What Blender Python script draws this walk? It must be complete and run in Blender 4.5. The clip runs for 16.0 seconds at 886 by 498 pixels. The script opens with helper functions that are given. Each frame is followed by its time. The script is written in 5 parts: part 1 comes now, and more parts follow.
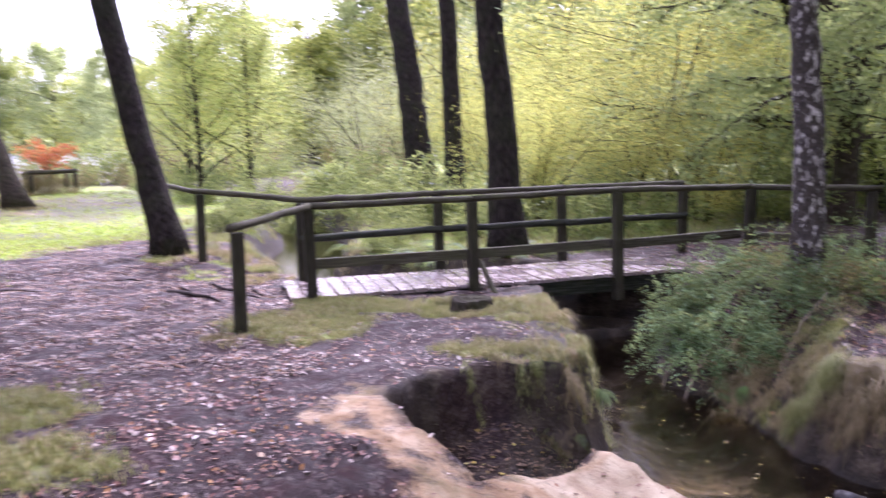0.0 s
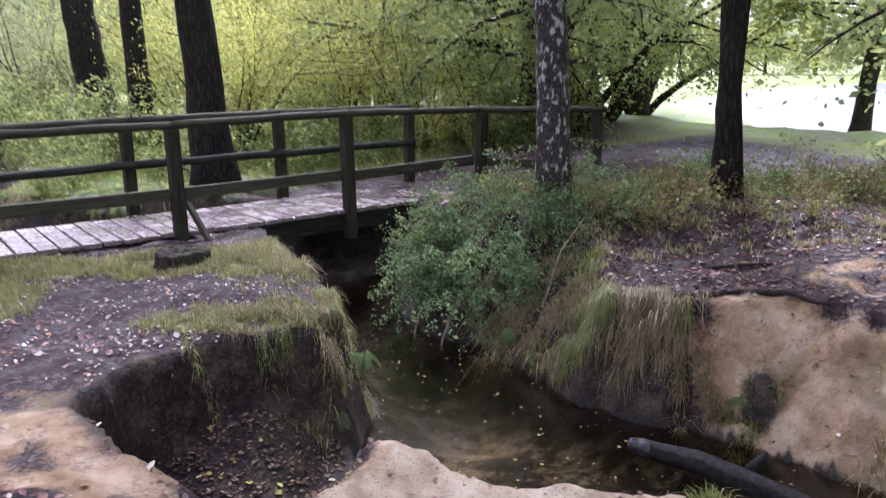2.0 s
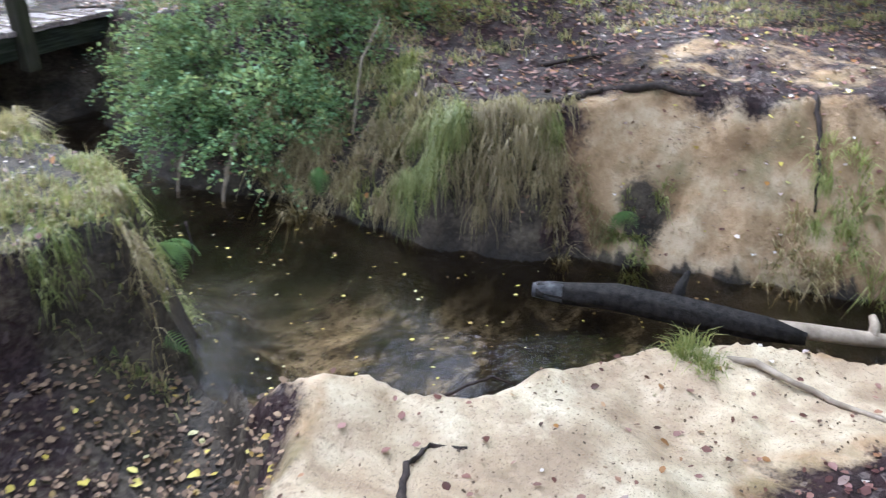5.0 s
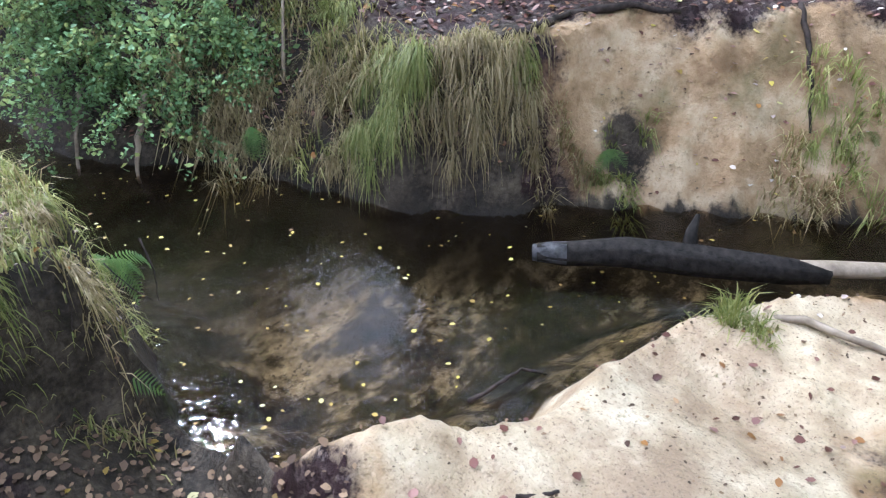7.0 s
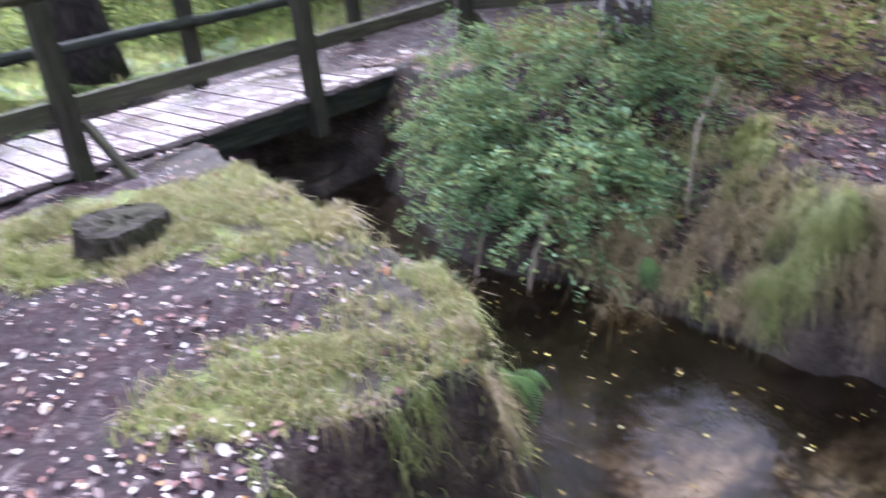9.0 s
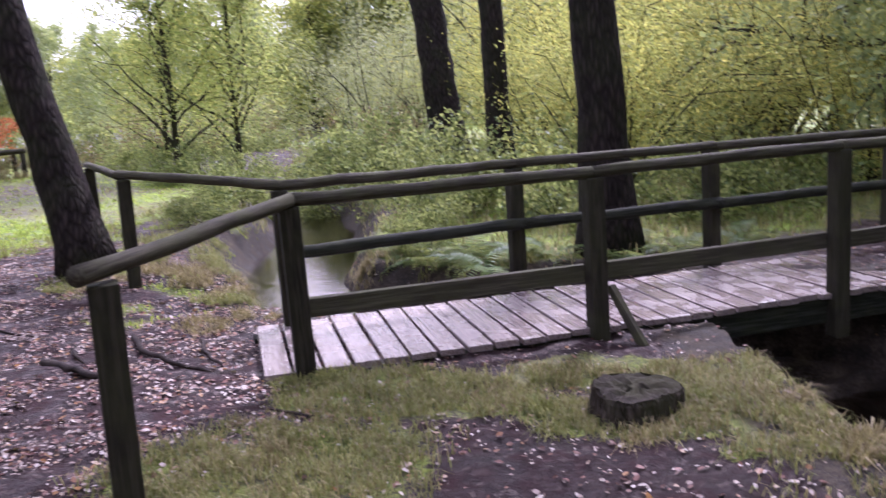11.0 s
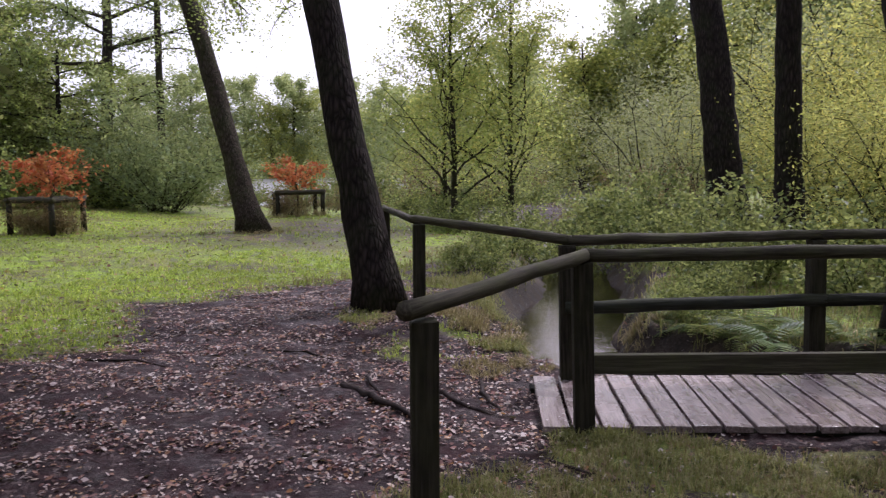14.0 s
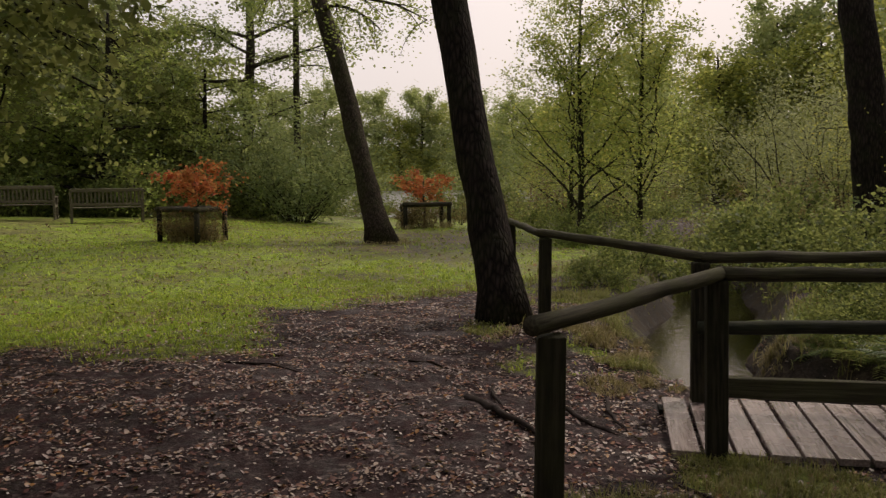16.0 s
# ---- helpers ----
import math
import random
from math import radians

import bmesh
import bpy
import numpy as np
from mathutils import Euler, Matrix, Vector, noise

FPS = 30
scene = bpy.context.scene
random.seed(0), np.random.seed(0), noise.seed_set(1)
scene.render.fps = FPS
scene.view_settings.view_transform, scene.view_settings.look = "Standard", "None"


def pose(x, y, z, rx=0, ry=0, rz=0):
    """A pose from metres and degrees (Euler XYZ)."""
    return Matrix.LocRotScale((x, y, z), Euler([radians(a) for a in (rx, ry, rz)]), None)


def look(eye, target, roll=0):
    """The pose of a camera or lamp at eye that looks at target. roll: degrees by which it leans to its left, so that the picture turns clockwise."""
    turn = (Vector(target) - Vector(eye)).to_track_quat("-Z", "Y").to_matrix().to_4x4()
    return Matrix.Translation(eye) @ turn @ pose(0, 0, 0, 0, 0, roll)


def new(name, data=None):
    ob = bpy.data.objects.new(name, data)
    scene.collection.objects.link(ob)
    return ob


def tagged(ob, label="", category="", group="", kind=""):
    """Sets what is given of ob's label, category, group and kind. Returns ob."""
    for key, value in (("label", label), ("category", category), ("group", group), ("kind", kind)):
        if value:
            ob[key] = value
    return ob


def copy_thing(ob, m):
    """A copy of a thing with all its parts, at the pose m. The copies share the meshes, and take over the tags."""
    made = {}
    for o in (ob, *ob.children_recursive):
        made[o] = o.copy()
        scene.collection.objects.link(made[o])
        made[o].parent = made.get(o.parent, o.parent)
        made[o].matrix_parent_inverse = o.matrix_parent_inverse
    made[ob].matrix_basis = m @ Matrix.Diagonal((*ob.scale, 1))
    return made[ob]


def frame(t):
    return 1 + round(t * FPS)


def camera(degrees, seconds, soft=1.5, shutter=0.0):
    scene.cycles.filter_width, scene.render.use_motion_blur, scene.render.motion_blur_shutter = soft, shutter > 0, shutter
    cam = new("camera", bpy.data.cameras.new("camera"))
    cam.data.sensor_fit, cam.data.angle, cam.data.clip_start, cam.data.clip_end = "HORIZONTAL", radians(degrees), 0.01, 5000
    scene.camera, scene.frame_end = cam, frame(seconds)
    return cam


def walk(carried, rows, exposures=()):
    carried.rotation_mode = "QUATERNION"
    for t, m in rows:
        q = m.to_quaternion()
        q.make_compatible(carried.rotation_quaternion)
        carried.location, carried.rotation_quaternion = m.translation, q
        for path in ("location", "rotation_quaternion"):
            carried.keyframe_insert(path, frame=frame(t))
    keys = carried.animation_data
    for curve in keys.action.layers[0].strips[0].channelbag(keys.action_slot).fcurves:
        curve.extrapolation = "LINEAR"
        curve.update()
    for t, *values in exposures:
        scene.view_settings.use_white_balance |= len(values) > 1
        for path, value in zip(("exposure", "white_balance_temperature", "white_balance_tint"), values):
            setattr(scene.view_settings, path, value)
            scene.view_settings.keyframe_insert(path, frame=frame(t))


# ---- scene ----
cam = camera(57.7, 16.0, soft=1.25, shutter=0.5)
PATH = [
    (0, (0.673, 0.162, 1.862), (0.439, 2.129, 1.583), -1.1),
    (0.5, (0.625, 0.518, 1.803), (0.704, 2.487, 1.463), -0.5),
    (1, (0.62, 0.899, 1.738), (0.958, 2.832, 1.352), 0.2),
    (1.5, (0.534, 1.28, 1.701), (0.968, 3.195, 1.325), -0.9),
    (2, (0.415, 1.623, 1.652), (0.91, 3.508, 1.205), -0.4),
    (2.5, (0.238, 1.957, 1.624), (0.803, 3.794, 1.073), 0.5),
    (3, (0.146, 2.259, 1.587), (0.75, 4.058, 0.956), 0.8),
    (3.5, (0.079, 2.534, 1.58), (0.848, 4.231, 0.854), 2.2),
    (4, (-0.04, 2.85, 1.487), (0.966, 4.39, 0.703), 1.6),
    (4.5, (-0.115, 3.112, 1.453), (0.985, 4.544, 0.592), 0.7),
    (5, (-0.081, 3.447, 1.405), (1.088, 4.798, 0.505), 0.3),
    (5.2, (-0.063, 3.558, 1.4), (1.161, 4.84, 0.474), 0.2),
    (7.3, (0.007, 4.379, 1.439), (1.299, 5.423, 0.326), -0.7),
    (7.5, (0.015, 4.396, 1.441), (1.294, 5.463, 0.335), -0.6),
    (8, (0.0, 4.441, 1.454), (1.197, 5.645, 0.397), -1.5),
    (8.5, (-0.052, 4.511, 1.47), (0.96, 5.942, 0.506), -3.1),
    (9, (-0.162, 4.608, 1.494), (0.597, 6.263, 0.666), -5.1),
    (9.5, (-0.283, 4.658, 1.537), (0.167, 6.483, 0.855), -5.7),
    (10, (-0.342, 4.695, 1.532), (-0.183, 6.616, 0.997), -4.9),
    (10.2, (-0.356, 4.694, 1.552), (-0.302, 6.632, 1.059), -4.8),
    (12.3, (-0.63, 4.557, 1.614), (-1.185, 6.465, 1.385), -0.3),
    (12.5, (-0.638, 4.54, 1.617), (-1.231, 6.438, 1.399), -0.1),
    (13, (-0.656, 4.528, 1.617), (-1.345, 6.395, 1.42), -0.2),
    (13.5, (-0.668, 4.536, 1.618), (-1.457, 6.363, 1.425), -0.6),
    (14, (-0.664, 4.546, 1.616), (-1.524, 6.341, 1.416), -0.8),
    (14.5, (-0.656, 4.52, 1.622), (-1.582, 6.281, 1.421), -0.9),
    (15, (-0.664, 4.529, 1.621), (-1.658, 6.253, 1.429), -1.4),
    (15.5, (-0.676, 4.536, 1.619), (-1.746, 6.216, 1.443), -1.0),
    (16, (-0.68, 4.541, 1.62), (-1.808, 6.185, 1.455), -0.5),
]
EXPOSURES = [(0, 2.1, 5400, 42), (1.5, 1.72, 5230, 32), (3, 1.85, 5350, 28), (5, 2.35, 5050, 10), (7.5, 2.45, 5080, 12), (8.5, 2.75, 4900, 20), (9.2, 2.55, 5150, 28), (10, 2.0, 5400, 32), (12.5, 0.82, 5400, 48),
             (13.5, 0.55, 5600, 34), (14.5, 0.32, 5850, 26), (15.5, -0.2, 6600, 20), (16, -0.36, 7200, 18)]
walk(cam, [(t, look(eye, target, roll)) for t, eye, target, roll in PATH], EXPOSURES)

# ---------------------------------------------------------------- world and light
world = bpy.data.worlds.new("overcast_sky")
scene.world = world
world.use_nodes = True
wn, wl = world.node_tree.nodes, world.node_tree.links
wn.clear()
sky = wn.new("ShaderNodeTexSky")
sky.sky_type, sky.sun_disc = "NISHITA", False
sky.sun_elevation, sky.sun_rotation = radians(42), radians(-20)
sky.air_density, sky.dust_density, sky.ozone_density = 1.0, 6.0, 1.0
grey = wn.new("ShaderNodeMix")
grey.data_type = "RGBA"
grey.inputs["Factor"].default_value = 0.72
grey.inputs["B"].default_value = (10.5, 10.6, 11.2, 1)
back = wn.new("ShaderNodeBackground")
back.inputs["Strength"].default_value = 0.10
wout = wn.new("ShaderNodeOutputWorld")
wl.new(sky.outputs["Color"], grey.inputs["A"])
wl.new(grey.outputs["Result"], back.inputs["Color"])
wl.new(back.outputs["Background"], wout.inputs["Surface"])

sun = new("sun", bpy.data.lights.new("sun", "SUN"))
sun.data.energy, sun.data.angle, sun.data.color = 3.2, radians(11), (1.0, 0.95, 0.86)
sun.matrix_world = look((0, 0, 40), (-9, -25, 10))


# ---------------------------------------------------------------- materials
def material(name):
    m = bpy.data.materials.new(name)
    m.use_nodes = True
    nt = m.node_tree
    nt.nodes.clear()
    out = nt.nodes.new("ShaderNodeOutputMaterial")
    return m, nt, out


def node(nt, kind, ins=None, **props):
    n = nt.nodes.new(kind)
    if "data_type" in props:
        n.data_type = props["data_type"]
    if "blend_type" in props:
        n.blend_type = props["blend_type"]
    if "operation" in props:
        n.operation = props["operation"]
    if "use_clamp" in props:
        n.use_clamp = props["use_clamp"]
    if "feature" in props:
        n.feature = props["feature"]
    if "attribute_name" in props:
        n.attribute_name = props["attribute_name"]
    for k, v in (ins or {}).items():
        if isinstance(v, bpy.types.NodeSocket):
            nt.links.new(v, n.inputs[k])
        else:
            n.inputs[k].default_value = (*v, 1) if n.inputs[k].type == "RGBA" and len(v) == 3 else v
    return n


def noise_of(nt, vec, scale, detail=4.0, rough=0.6):
    return node(nt, "ShaderNodeTexNoise", {"Vector": vec, "Scale": scale, "Detail": detail, "Roughness": rough}).outputs["Fac"]


def ramp(nt, fac, *stops):
    r = node(nt, "ShaderNodeValToRGB", {"Fac": fac})
    els = r.color_ramp.elements
    while len(els) < len(stops):
        els.new(0.5)
    for e, (p, c) in zip(els, stops):
        e.position, e.color = p, (*c, 1)
    return r.outputs["Color"]


def mixc(nt, fac, a, b, mode="MIX"):
    n = node(nt, "ShaderNodeMix", data_type="RGBA", blend_type=mode)
    for key, v in (("Factor", fac), ("A", a), ("B", b)):
        if isinstance(v, bpy.types.NodeSocket):
            nt.links.new(v, n.inputs[key])
        else:
            n.inputs[key].default_value = v if key == "Factor" else (*v, 1)
    return n.outputs["Result"]


def mathn(nt, op, a, b=0.0, clamp=False):
    n = node(nt, "ShaderNodeMath", operation=op, use_clamp=clamp)
    for i, v in enumerate((a, b)):
        if isinstance(v, bpy.types.NodeSocket):
            nt.links.new(v, n.inputs[i])
        else:
            n.inputs[i].default_value = v
    return n.outputs[0]


def bump(nt, height, strength, dist):
    return node(nt, "ShaderNodeBump", {"Height": height, "Strength": strength, "Distance": dist}).outputs["Normal"]


def principled(nt, out, color, rough, normal=None, spec=0.4):
    ins = {"Base Color": color, "Roughness": rough, "Specular IOR Level": spec}
    if normal is not None:
        ins["Normal"] = normal
    p = node(nt, "ShaderNodeBsdfPrincipled", ins)
    nt.links.new(p.outputs[0], out.inputs["Surface"])
    return p


def place_of(nt):
    return node(nt, "ShaderNodeNewGeometry").outputs["Position"]


def local_of(nt):
    return node(nt, "ShaderNodeTexCoord").outputs["Object"]


def scaled(nt, vec, s):
    return node(nt, "ShaderNodeMapping", {"Vector": vec, "Scale": s}).outputs["Vector"]


def ground_material():
    m, nt, out = material("forest_floor")
    pos = place_of(nt)
    kind = node(nt, "ShaderNodeAttribute", attribute_name="kind")
    parts = node(nt, "ShaderNodeSeparateColor", {"Color": kind.outputs["Color"]})
    big, mid, fine = noise_of(nt, pos, 0.7), noise_of(nt, pos, 5.0, 6), noise_of(nt, pos, 38.0, 5, 0.7)
    chips = node(nt, "ShaderNodeTexVoronoi", {"Vector": pos, "Scale": 26.0, "Randomness": 1.0})
    # damp leaf-strewn soil
    soil = ramp(nt, mid, (0.3, (0.006128, 0.002521, 0.002975)), (0.52, (0.01727, 0.007098, 0.008232)), (0.72, (0.04039, 0.01766, 0.0196)))
    litter = ramp(nt, node(nt, "ShaderNodeSeparateColor", {"Color": chips.outputs["Color"]}).outputs[0],
                  (0.0, (0.014, 0.0075, 0.0075)), (0.45, (0.032, 0.018, 0.0175)), (0.8, (0.06, 0.038, 0.037)), (0.97, (0.16, 0.125, 0.115)))
    soil = mixc(nt, mathn(nt, "MULTIPLY", ramp(nt, big, (0.35, (0.25,) * 3), (0.6, (0.8,) * 3)), ramp(nt, fine, (0.42, (0,) * 3), (0.52, (1,) * 3))), soil, litter)
    # turf seen from a distance
    turf = ramp(nt, fine, (0.3, (0.07, 0.12, 0.014)), (0.55, (0.25, 0.36, 0.038)), (0.75, (0.46, 0.53, 0.08)))
    turf = mixc(nt, ramp(nt, big, (0.42, (0,) * 3), (0.62, (0.75,) * 3)), turf, (0.19, 0.165, 0.07))
    turf = mixc(nt, ramp(nt, mathn(nt, "ADD", mathn(nt, "MULTIPLY", fine, 0.6), mathn(nt, "MULTIPLY", mid, 0.4)), (0.44, (0.85,) * 3), (0.54, (0.0,) * 3)), turf, (0.03, 0.026, 0.017))
    worn = mixc(nt, 0.55, turf, (0.075, 0.07, 0.028))
    turf = mixc(nt, ramp(nt, parts.outputs[0], (0.8, (0,) * 3), (0.95, (1,) * 3)), worn, turf)
    # pale sand with damp stains
    sand = ramp(nt, mid, (0.28, (0.23, 0.165, 0.10)), (0.45, (0.41, 0.325, 0.22)), (0.68, (0.55, 0.46, 0.335)))
    sand = mixc(nt, ramp(nt, fine, (0.55, (0,) * 3), (0.75, (0.55,) * 3)), sand, (0.17, 0.115, 0.08))
    sand = mixc(nt, ramp(nt, noise_of(nt, pos, 1.3, 5), (0.42, (0.0,) * 3), (0.6, (0.65,) * 3)), sand, (0.25, 0.165, 0.10))
    sand = mixc(nt, ramp(nt, noise_of(nt, pos, 2.6, 6, 0.7), (0.52, (0.0,) * 3), (0.62, (0.7,) * 3)), sand, (0.25, 0.18, 0.12))
    sand = mixc(nt, ramp(nt, noise_of(nt, pos, 85.0, 3, 0.7), (0.57, (0,) * 3), (0.66, (0.7,) * 3)), sand, (0.12, 0.085, 0.06))
    damp = ramp(nt, noise_of(nt, pos, 3.2, 6, 0.65), (0.36, (0.17, 0.105, 0.055)), (0.5, (0.30, 0.20, 0.115)), (0.64, (0.42, 0.315, 0.21)))
    damp = mixc(nt, ramp(nt, fine, (0.58, (0,) * 3), (0.72, (0.5,) * 3)), damp, (0.10, 0.075, 0.045))
    damp = mixc(nt, ramp(nt, noise_of(nt, pos, 2.1, 5, 0.6), (0.52, (0,) * 3), (0.66, (0.55,) * 3)), damp, (0.085, 0.085, 0.035))
    sand = mixc(nt, ramp(nt, parts.outputs[1], (0.78, (0,) * 3), (0.92, (1,) * 3)), damp, sand)
    jag = mathn(nt, "MULTIPLY", mathn(nt, "SUBTRACT", mathn(nt, "ADD", mid, mathn(nt, "MULTIPLY", fine, 0.7)), 0.85), 1.5)

    def edge(ch):
        v = mathn(nt, "ADD", parts.outputs[ch], jag if ch == 0 else mathn(nt, "MULTIPLY", jag, 0.55))
        return ramp(nt, v, (0.36, (0,) * 3), (0.64, (1,) * 3))
    col = mixc(nt, edge(1), soil, sand)
    col = mixc(nt, edge(0), col, turf)
    # wet dark earth of the cut banks and the stream bed, also the nook's painted shade
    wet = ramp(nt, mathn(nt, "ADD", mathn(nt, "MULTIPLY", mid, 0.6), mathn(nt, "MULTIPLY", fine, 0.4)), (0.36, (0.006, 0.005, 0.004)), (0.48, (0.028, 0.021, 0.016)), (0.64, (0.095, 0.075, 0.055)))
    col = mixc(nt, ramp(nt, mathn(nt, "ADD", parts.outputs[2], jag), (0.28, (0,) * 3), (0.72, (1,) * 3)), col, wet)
    # stream bed: drifts of tan sand among black silt and sunken leaves
    flow = node(nt, "ShaderNodeMapping", {"Vector": pos, "Rotation": (0, 0, radians(38)), "Scale": (1.0, 2.0, 1.0)}).outputs["Vector"]
    drift = mathn(nt, "ADD", mathn(nt, "MULTIPLY", noise_of(nt, flow, 1.1, 5, 0.62), 0.72), mathn(nt, "MULTIPLY", noise_of(nt, pos, 9.0, 5, 0.7), 0.28))
    silt = ramp(nt, drift, (0.45, (0.008, 0.006, 0.005)), (0.52, (0.035, 0.026, 0.016)), (0.56, (0.16, 0.13, 0.085)), (0.66, (0.40, 0.33, 0.23)))
    silt = mixc(nt, ramp(nt, noise_of(nt, pos, 30.0, 4, 0.7), (0.54, (0,) * 3), (0.64, (0.75,) * 3)), silt, (0.02, 0.015, 0.010))
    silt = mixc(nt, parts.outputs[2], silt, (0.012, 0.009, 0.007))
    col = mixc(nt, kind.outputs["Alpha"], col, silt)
    h = mathn(nt, "ADD", mathn(nt, "MULTIPLY", mid, 0.7), mathn(nt, "MULTIPLY", fine, 0.35))
    rough = ramp(nt, mid, (0.35, (0.42,) * 3), (0.65, (0.85,) * 3))
    principled(nt, out, col, rough, bump(nt, h, 0.8, 0.05), 0.14)
    return m


def wood_material(name, dark, light, moss=0.0, rough=0.7, along="x", wet=0.0):
    m, nt, out = material(name)
    loc = local_of(nt)
    rnd = node(nt, "ShaderNodeObjectInfo").outputs["Random"]
    off = node(nt, "ShaderNodeVectorMath", {0: loc, 1: node(nt, "ShaderNodeCombineXYZ", {"X": mathn(nt, "MULTIPLY", rnd, 37.0), "Y": mathn(nt, "MULTIPLY", rnd, 11.0)}).outputs[0]}, operation="ADD").outputs[0]
    s = {"x": (3, 60, 60), "y": (60, 3, 60), "z": (60, 60, 3)}[along]
    grain = noise_of(nt, scaled(nt, off, s), 1.0, 6, 0.65)
    blot = noise_of(nt, off, 4.0, 4)
    col = ramp(nt, grain, (0.34, tuple(c * 0.6 for c in dark)), (0.46, dark), (0.64, light))
    col = mixc(nt, mathn(nt, "MULTIPLY", blot, 0.5), col, tuple(c * 0.45 for c in dark))
    col = mixc(nt, mathn(nt, "MULTIPLY", rnd, 0.25), col, light)
    if moss:
        up = node(nt, "ShaderNodeSeparateXYZ", {"Vector": node(nt, "ShaderNodeNewGeometry").outputs["Normal"]}).outputs["Z"]
        mf = mathn(nt, "MULTIPLY", mathn(nt, "MULTIPLY", ramp(nt, blot, (0.42, (0.15,) * 3), (0.6, (1,) * 3)), moss), mathn(nt, "ADD", mathn(nt, "MULTIPLY", up, 0.4), 0.6), True)
        col = mixc(nt, mf, col, (0.075, 0.08, 0.036))
    r = ramp(nt, blot, (0.42, (max(rough - 0.4 * wet - 0.05, 0.08),) * 3), (0.62, (rough,) * 3))
    principled(nt, out, col, r, bump(nt, grain, 0.5, 0.01), 0.08 + 0.65 * wet)
    return m


def bark_material(name, dark, light, scale=1.0, moss=0.0):
    m, nt, out = material(name)
    loc = local_of(nt)
    v = node(nt, "ShaderNodeTexVoronoi", {"Vector": scaled(nt, loc, (22 * scale, 22 * scale, 5 * scale)), "Scale": 1.0}, feature="DISTANCE_TO_EDGE").outputs["Distance"]
    n = noise_of(nt, scaled(nt, loc, (14, 14, 4)), 1.0, 6)
    h = mathn(nt, "ADD", mathn(nt, "MULTIPLY", v, 1.3), mathn(nt, "MULTIPLY", n, 0.6))
    col = ramp(nt, h, (0.2, dark), (0.85, light))
    if moss:
        col = mixc(nt, mathn(nt, "MULTIPLY", ramp(nt, noise_of(nt, loc, 2.5), (0.45, (0,) * 3), (0.62, (1,) * 3)), moss), col, (0.05, 0.075, 0.022))
    principled(nt, out, col, 0.85, bump(nt, h, 0.9, 0.03), 0.06)
    return m


def birch_material():
    m, nt, out = material("birch_bark")
    loc = local_of(nt)
    a = noise_of(nt, scaled(nt, loc, (17, 17, 9)), 1.0, 5, 0.6)
    b = noise_of(nt, scaled(nt, loc, (5, 5, 42)), 1.0, 3)
    dark = ramp(nt, noise_of(nt, loc, 30.0), (0.3, (0.018, 0.015, 0.014)), (0.7, (0.07, 0.058, 0.05)))
    pale = mixc(nt, ramp(nt, b, (0.5, (0,) * 3), (0.65, (0.7,) * 3)), (0.38, 0.35, 0.33), (0.10, 0.085, 0.08))
    col = mixc(nt, ramp(nt, a, (0.54, (0,) * 3), (0.60, (1,) * 3)), dark, pale)
    principled(nt, out, col, 0.75, bump(nt, a, 0.7, 0.02), 0.1)
    return m


def leaf_material(name, stops, through_light=0.45, rough=0.5):
    """stops: colours spread over the single leaves."""
    m, nt, out = material(name)
    isl = node(nt, "ShaderNodeNewGeometry").outputs["Random Per Island"]
    col = ramp(nt, isl, *[(i / max(len(stops) - 1, 1), c) for i, c in enumerate(stops)])
    # broad darker patches paint shaded gaps into the foliage colour
    big = noise_of(nt, place_of(nt), 0.45, 2)
    col = mixc(nt, ramp(nt, big, (0.4, (0.0,) * 3), (0.62, (0.42,) * 3)), col, tuple(c * 0.5 for c in stops[0]))
    p = node(nt, "ShaderNodeBsdfPrincipled", {"Base Color": col, "Roughness": rough, "Specular IOR Level": 0.16})
    t = node(nt, "ShaderNodeBsdfTranslucent", {"Color": mixc(nt, 0.42, col, (0.60, 0.60, 0.20))})
    mx = node(nt, "ShaderNodeMixShader", {0: through_light, 1: p.outputs[0], 2: t.outputs[0]})
    nt.links.new(mx.outputs[0], out.inputs["Surface"])
    return m


def water_material(name, ior, tint, ripple=0.19):
    m, nt, out = material(name)
    pos = place_of(nt)
    n = mathn(nt, "ADD", noise_of(nt, pos, 6.0, 3), mathn(nt, "MULTIPLY", noise_of(nt, pos, 22.0, 2), 0.35))
    nrm = bump(nt, n, ripple, 0.03)
    fres = node(nt, "ShaderNodeFresnel", {"IOR": ior, "Normal": nrm}).outputs[0]
    clear = node(nt, "ShaderNodeBsdfTransparent", {"Color": tint})
    gloss = node(nt, "ShaderNodeBsdfGlossy", {"Color": (0.9, 0.85, 0.82, 1), "Roughness": 0.03, "Normal": nrm})
    mx = node(nt, "ShaderNodeMixShader", {0: fres, 1: clear.outputs[0], 2: gloss.outputs[0]})
    nt.links.new(mx.outputs[0], out.inputs["Surface"])
    return m


def lake_material():
    m, nt, out = material("lake_water")
    pos = place_of(nt)
    n = noise_of(nt, scaled(nt, pos, (0.6, 1.8, 1)), 1.0, 3)
    p = principled(nt, out, (0.03, 0.035, 0.03), 0.32, bump(nt, n, 0.35, 0.1), 1.0)
    p.inputs["IOR"].default_value = 1.8
    return m


def plain_material(name, a, b, scale=8.0, rough=0.8):
    m, nt, out = material(name)
    n = noise_of(nt, local_of(nt), scale, 5)
    principled(nt, out, ramp(nt, n, (0.3, a), (0.7, b)), rough, bump(nt, n, 0.5, 0.02), 0.15)
    return m


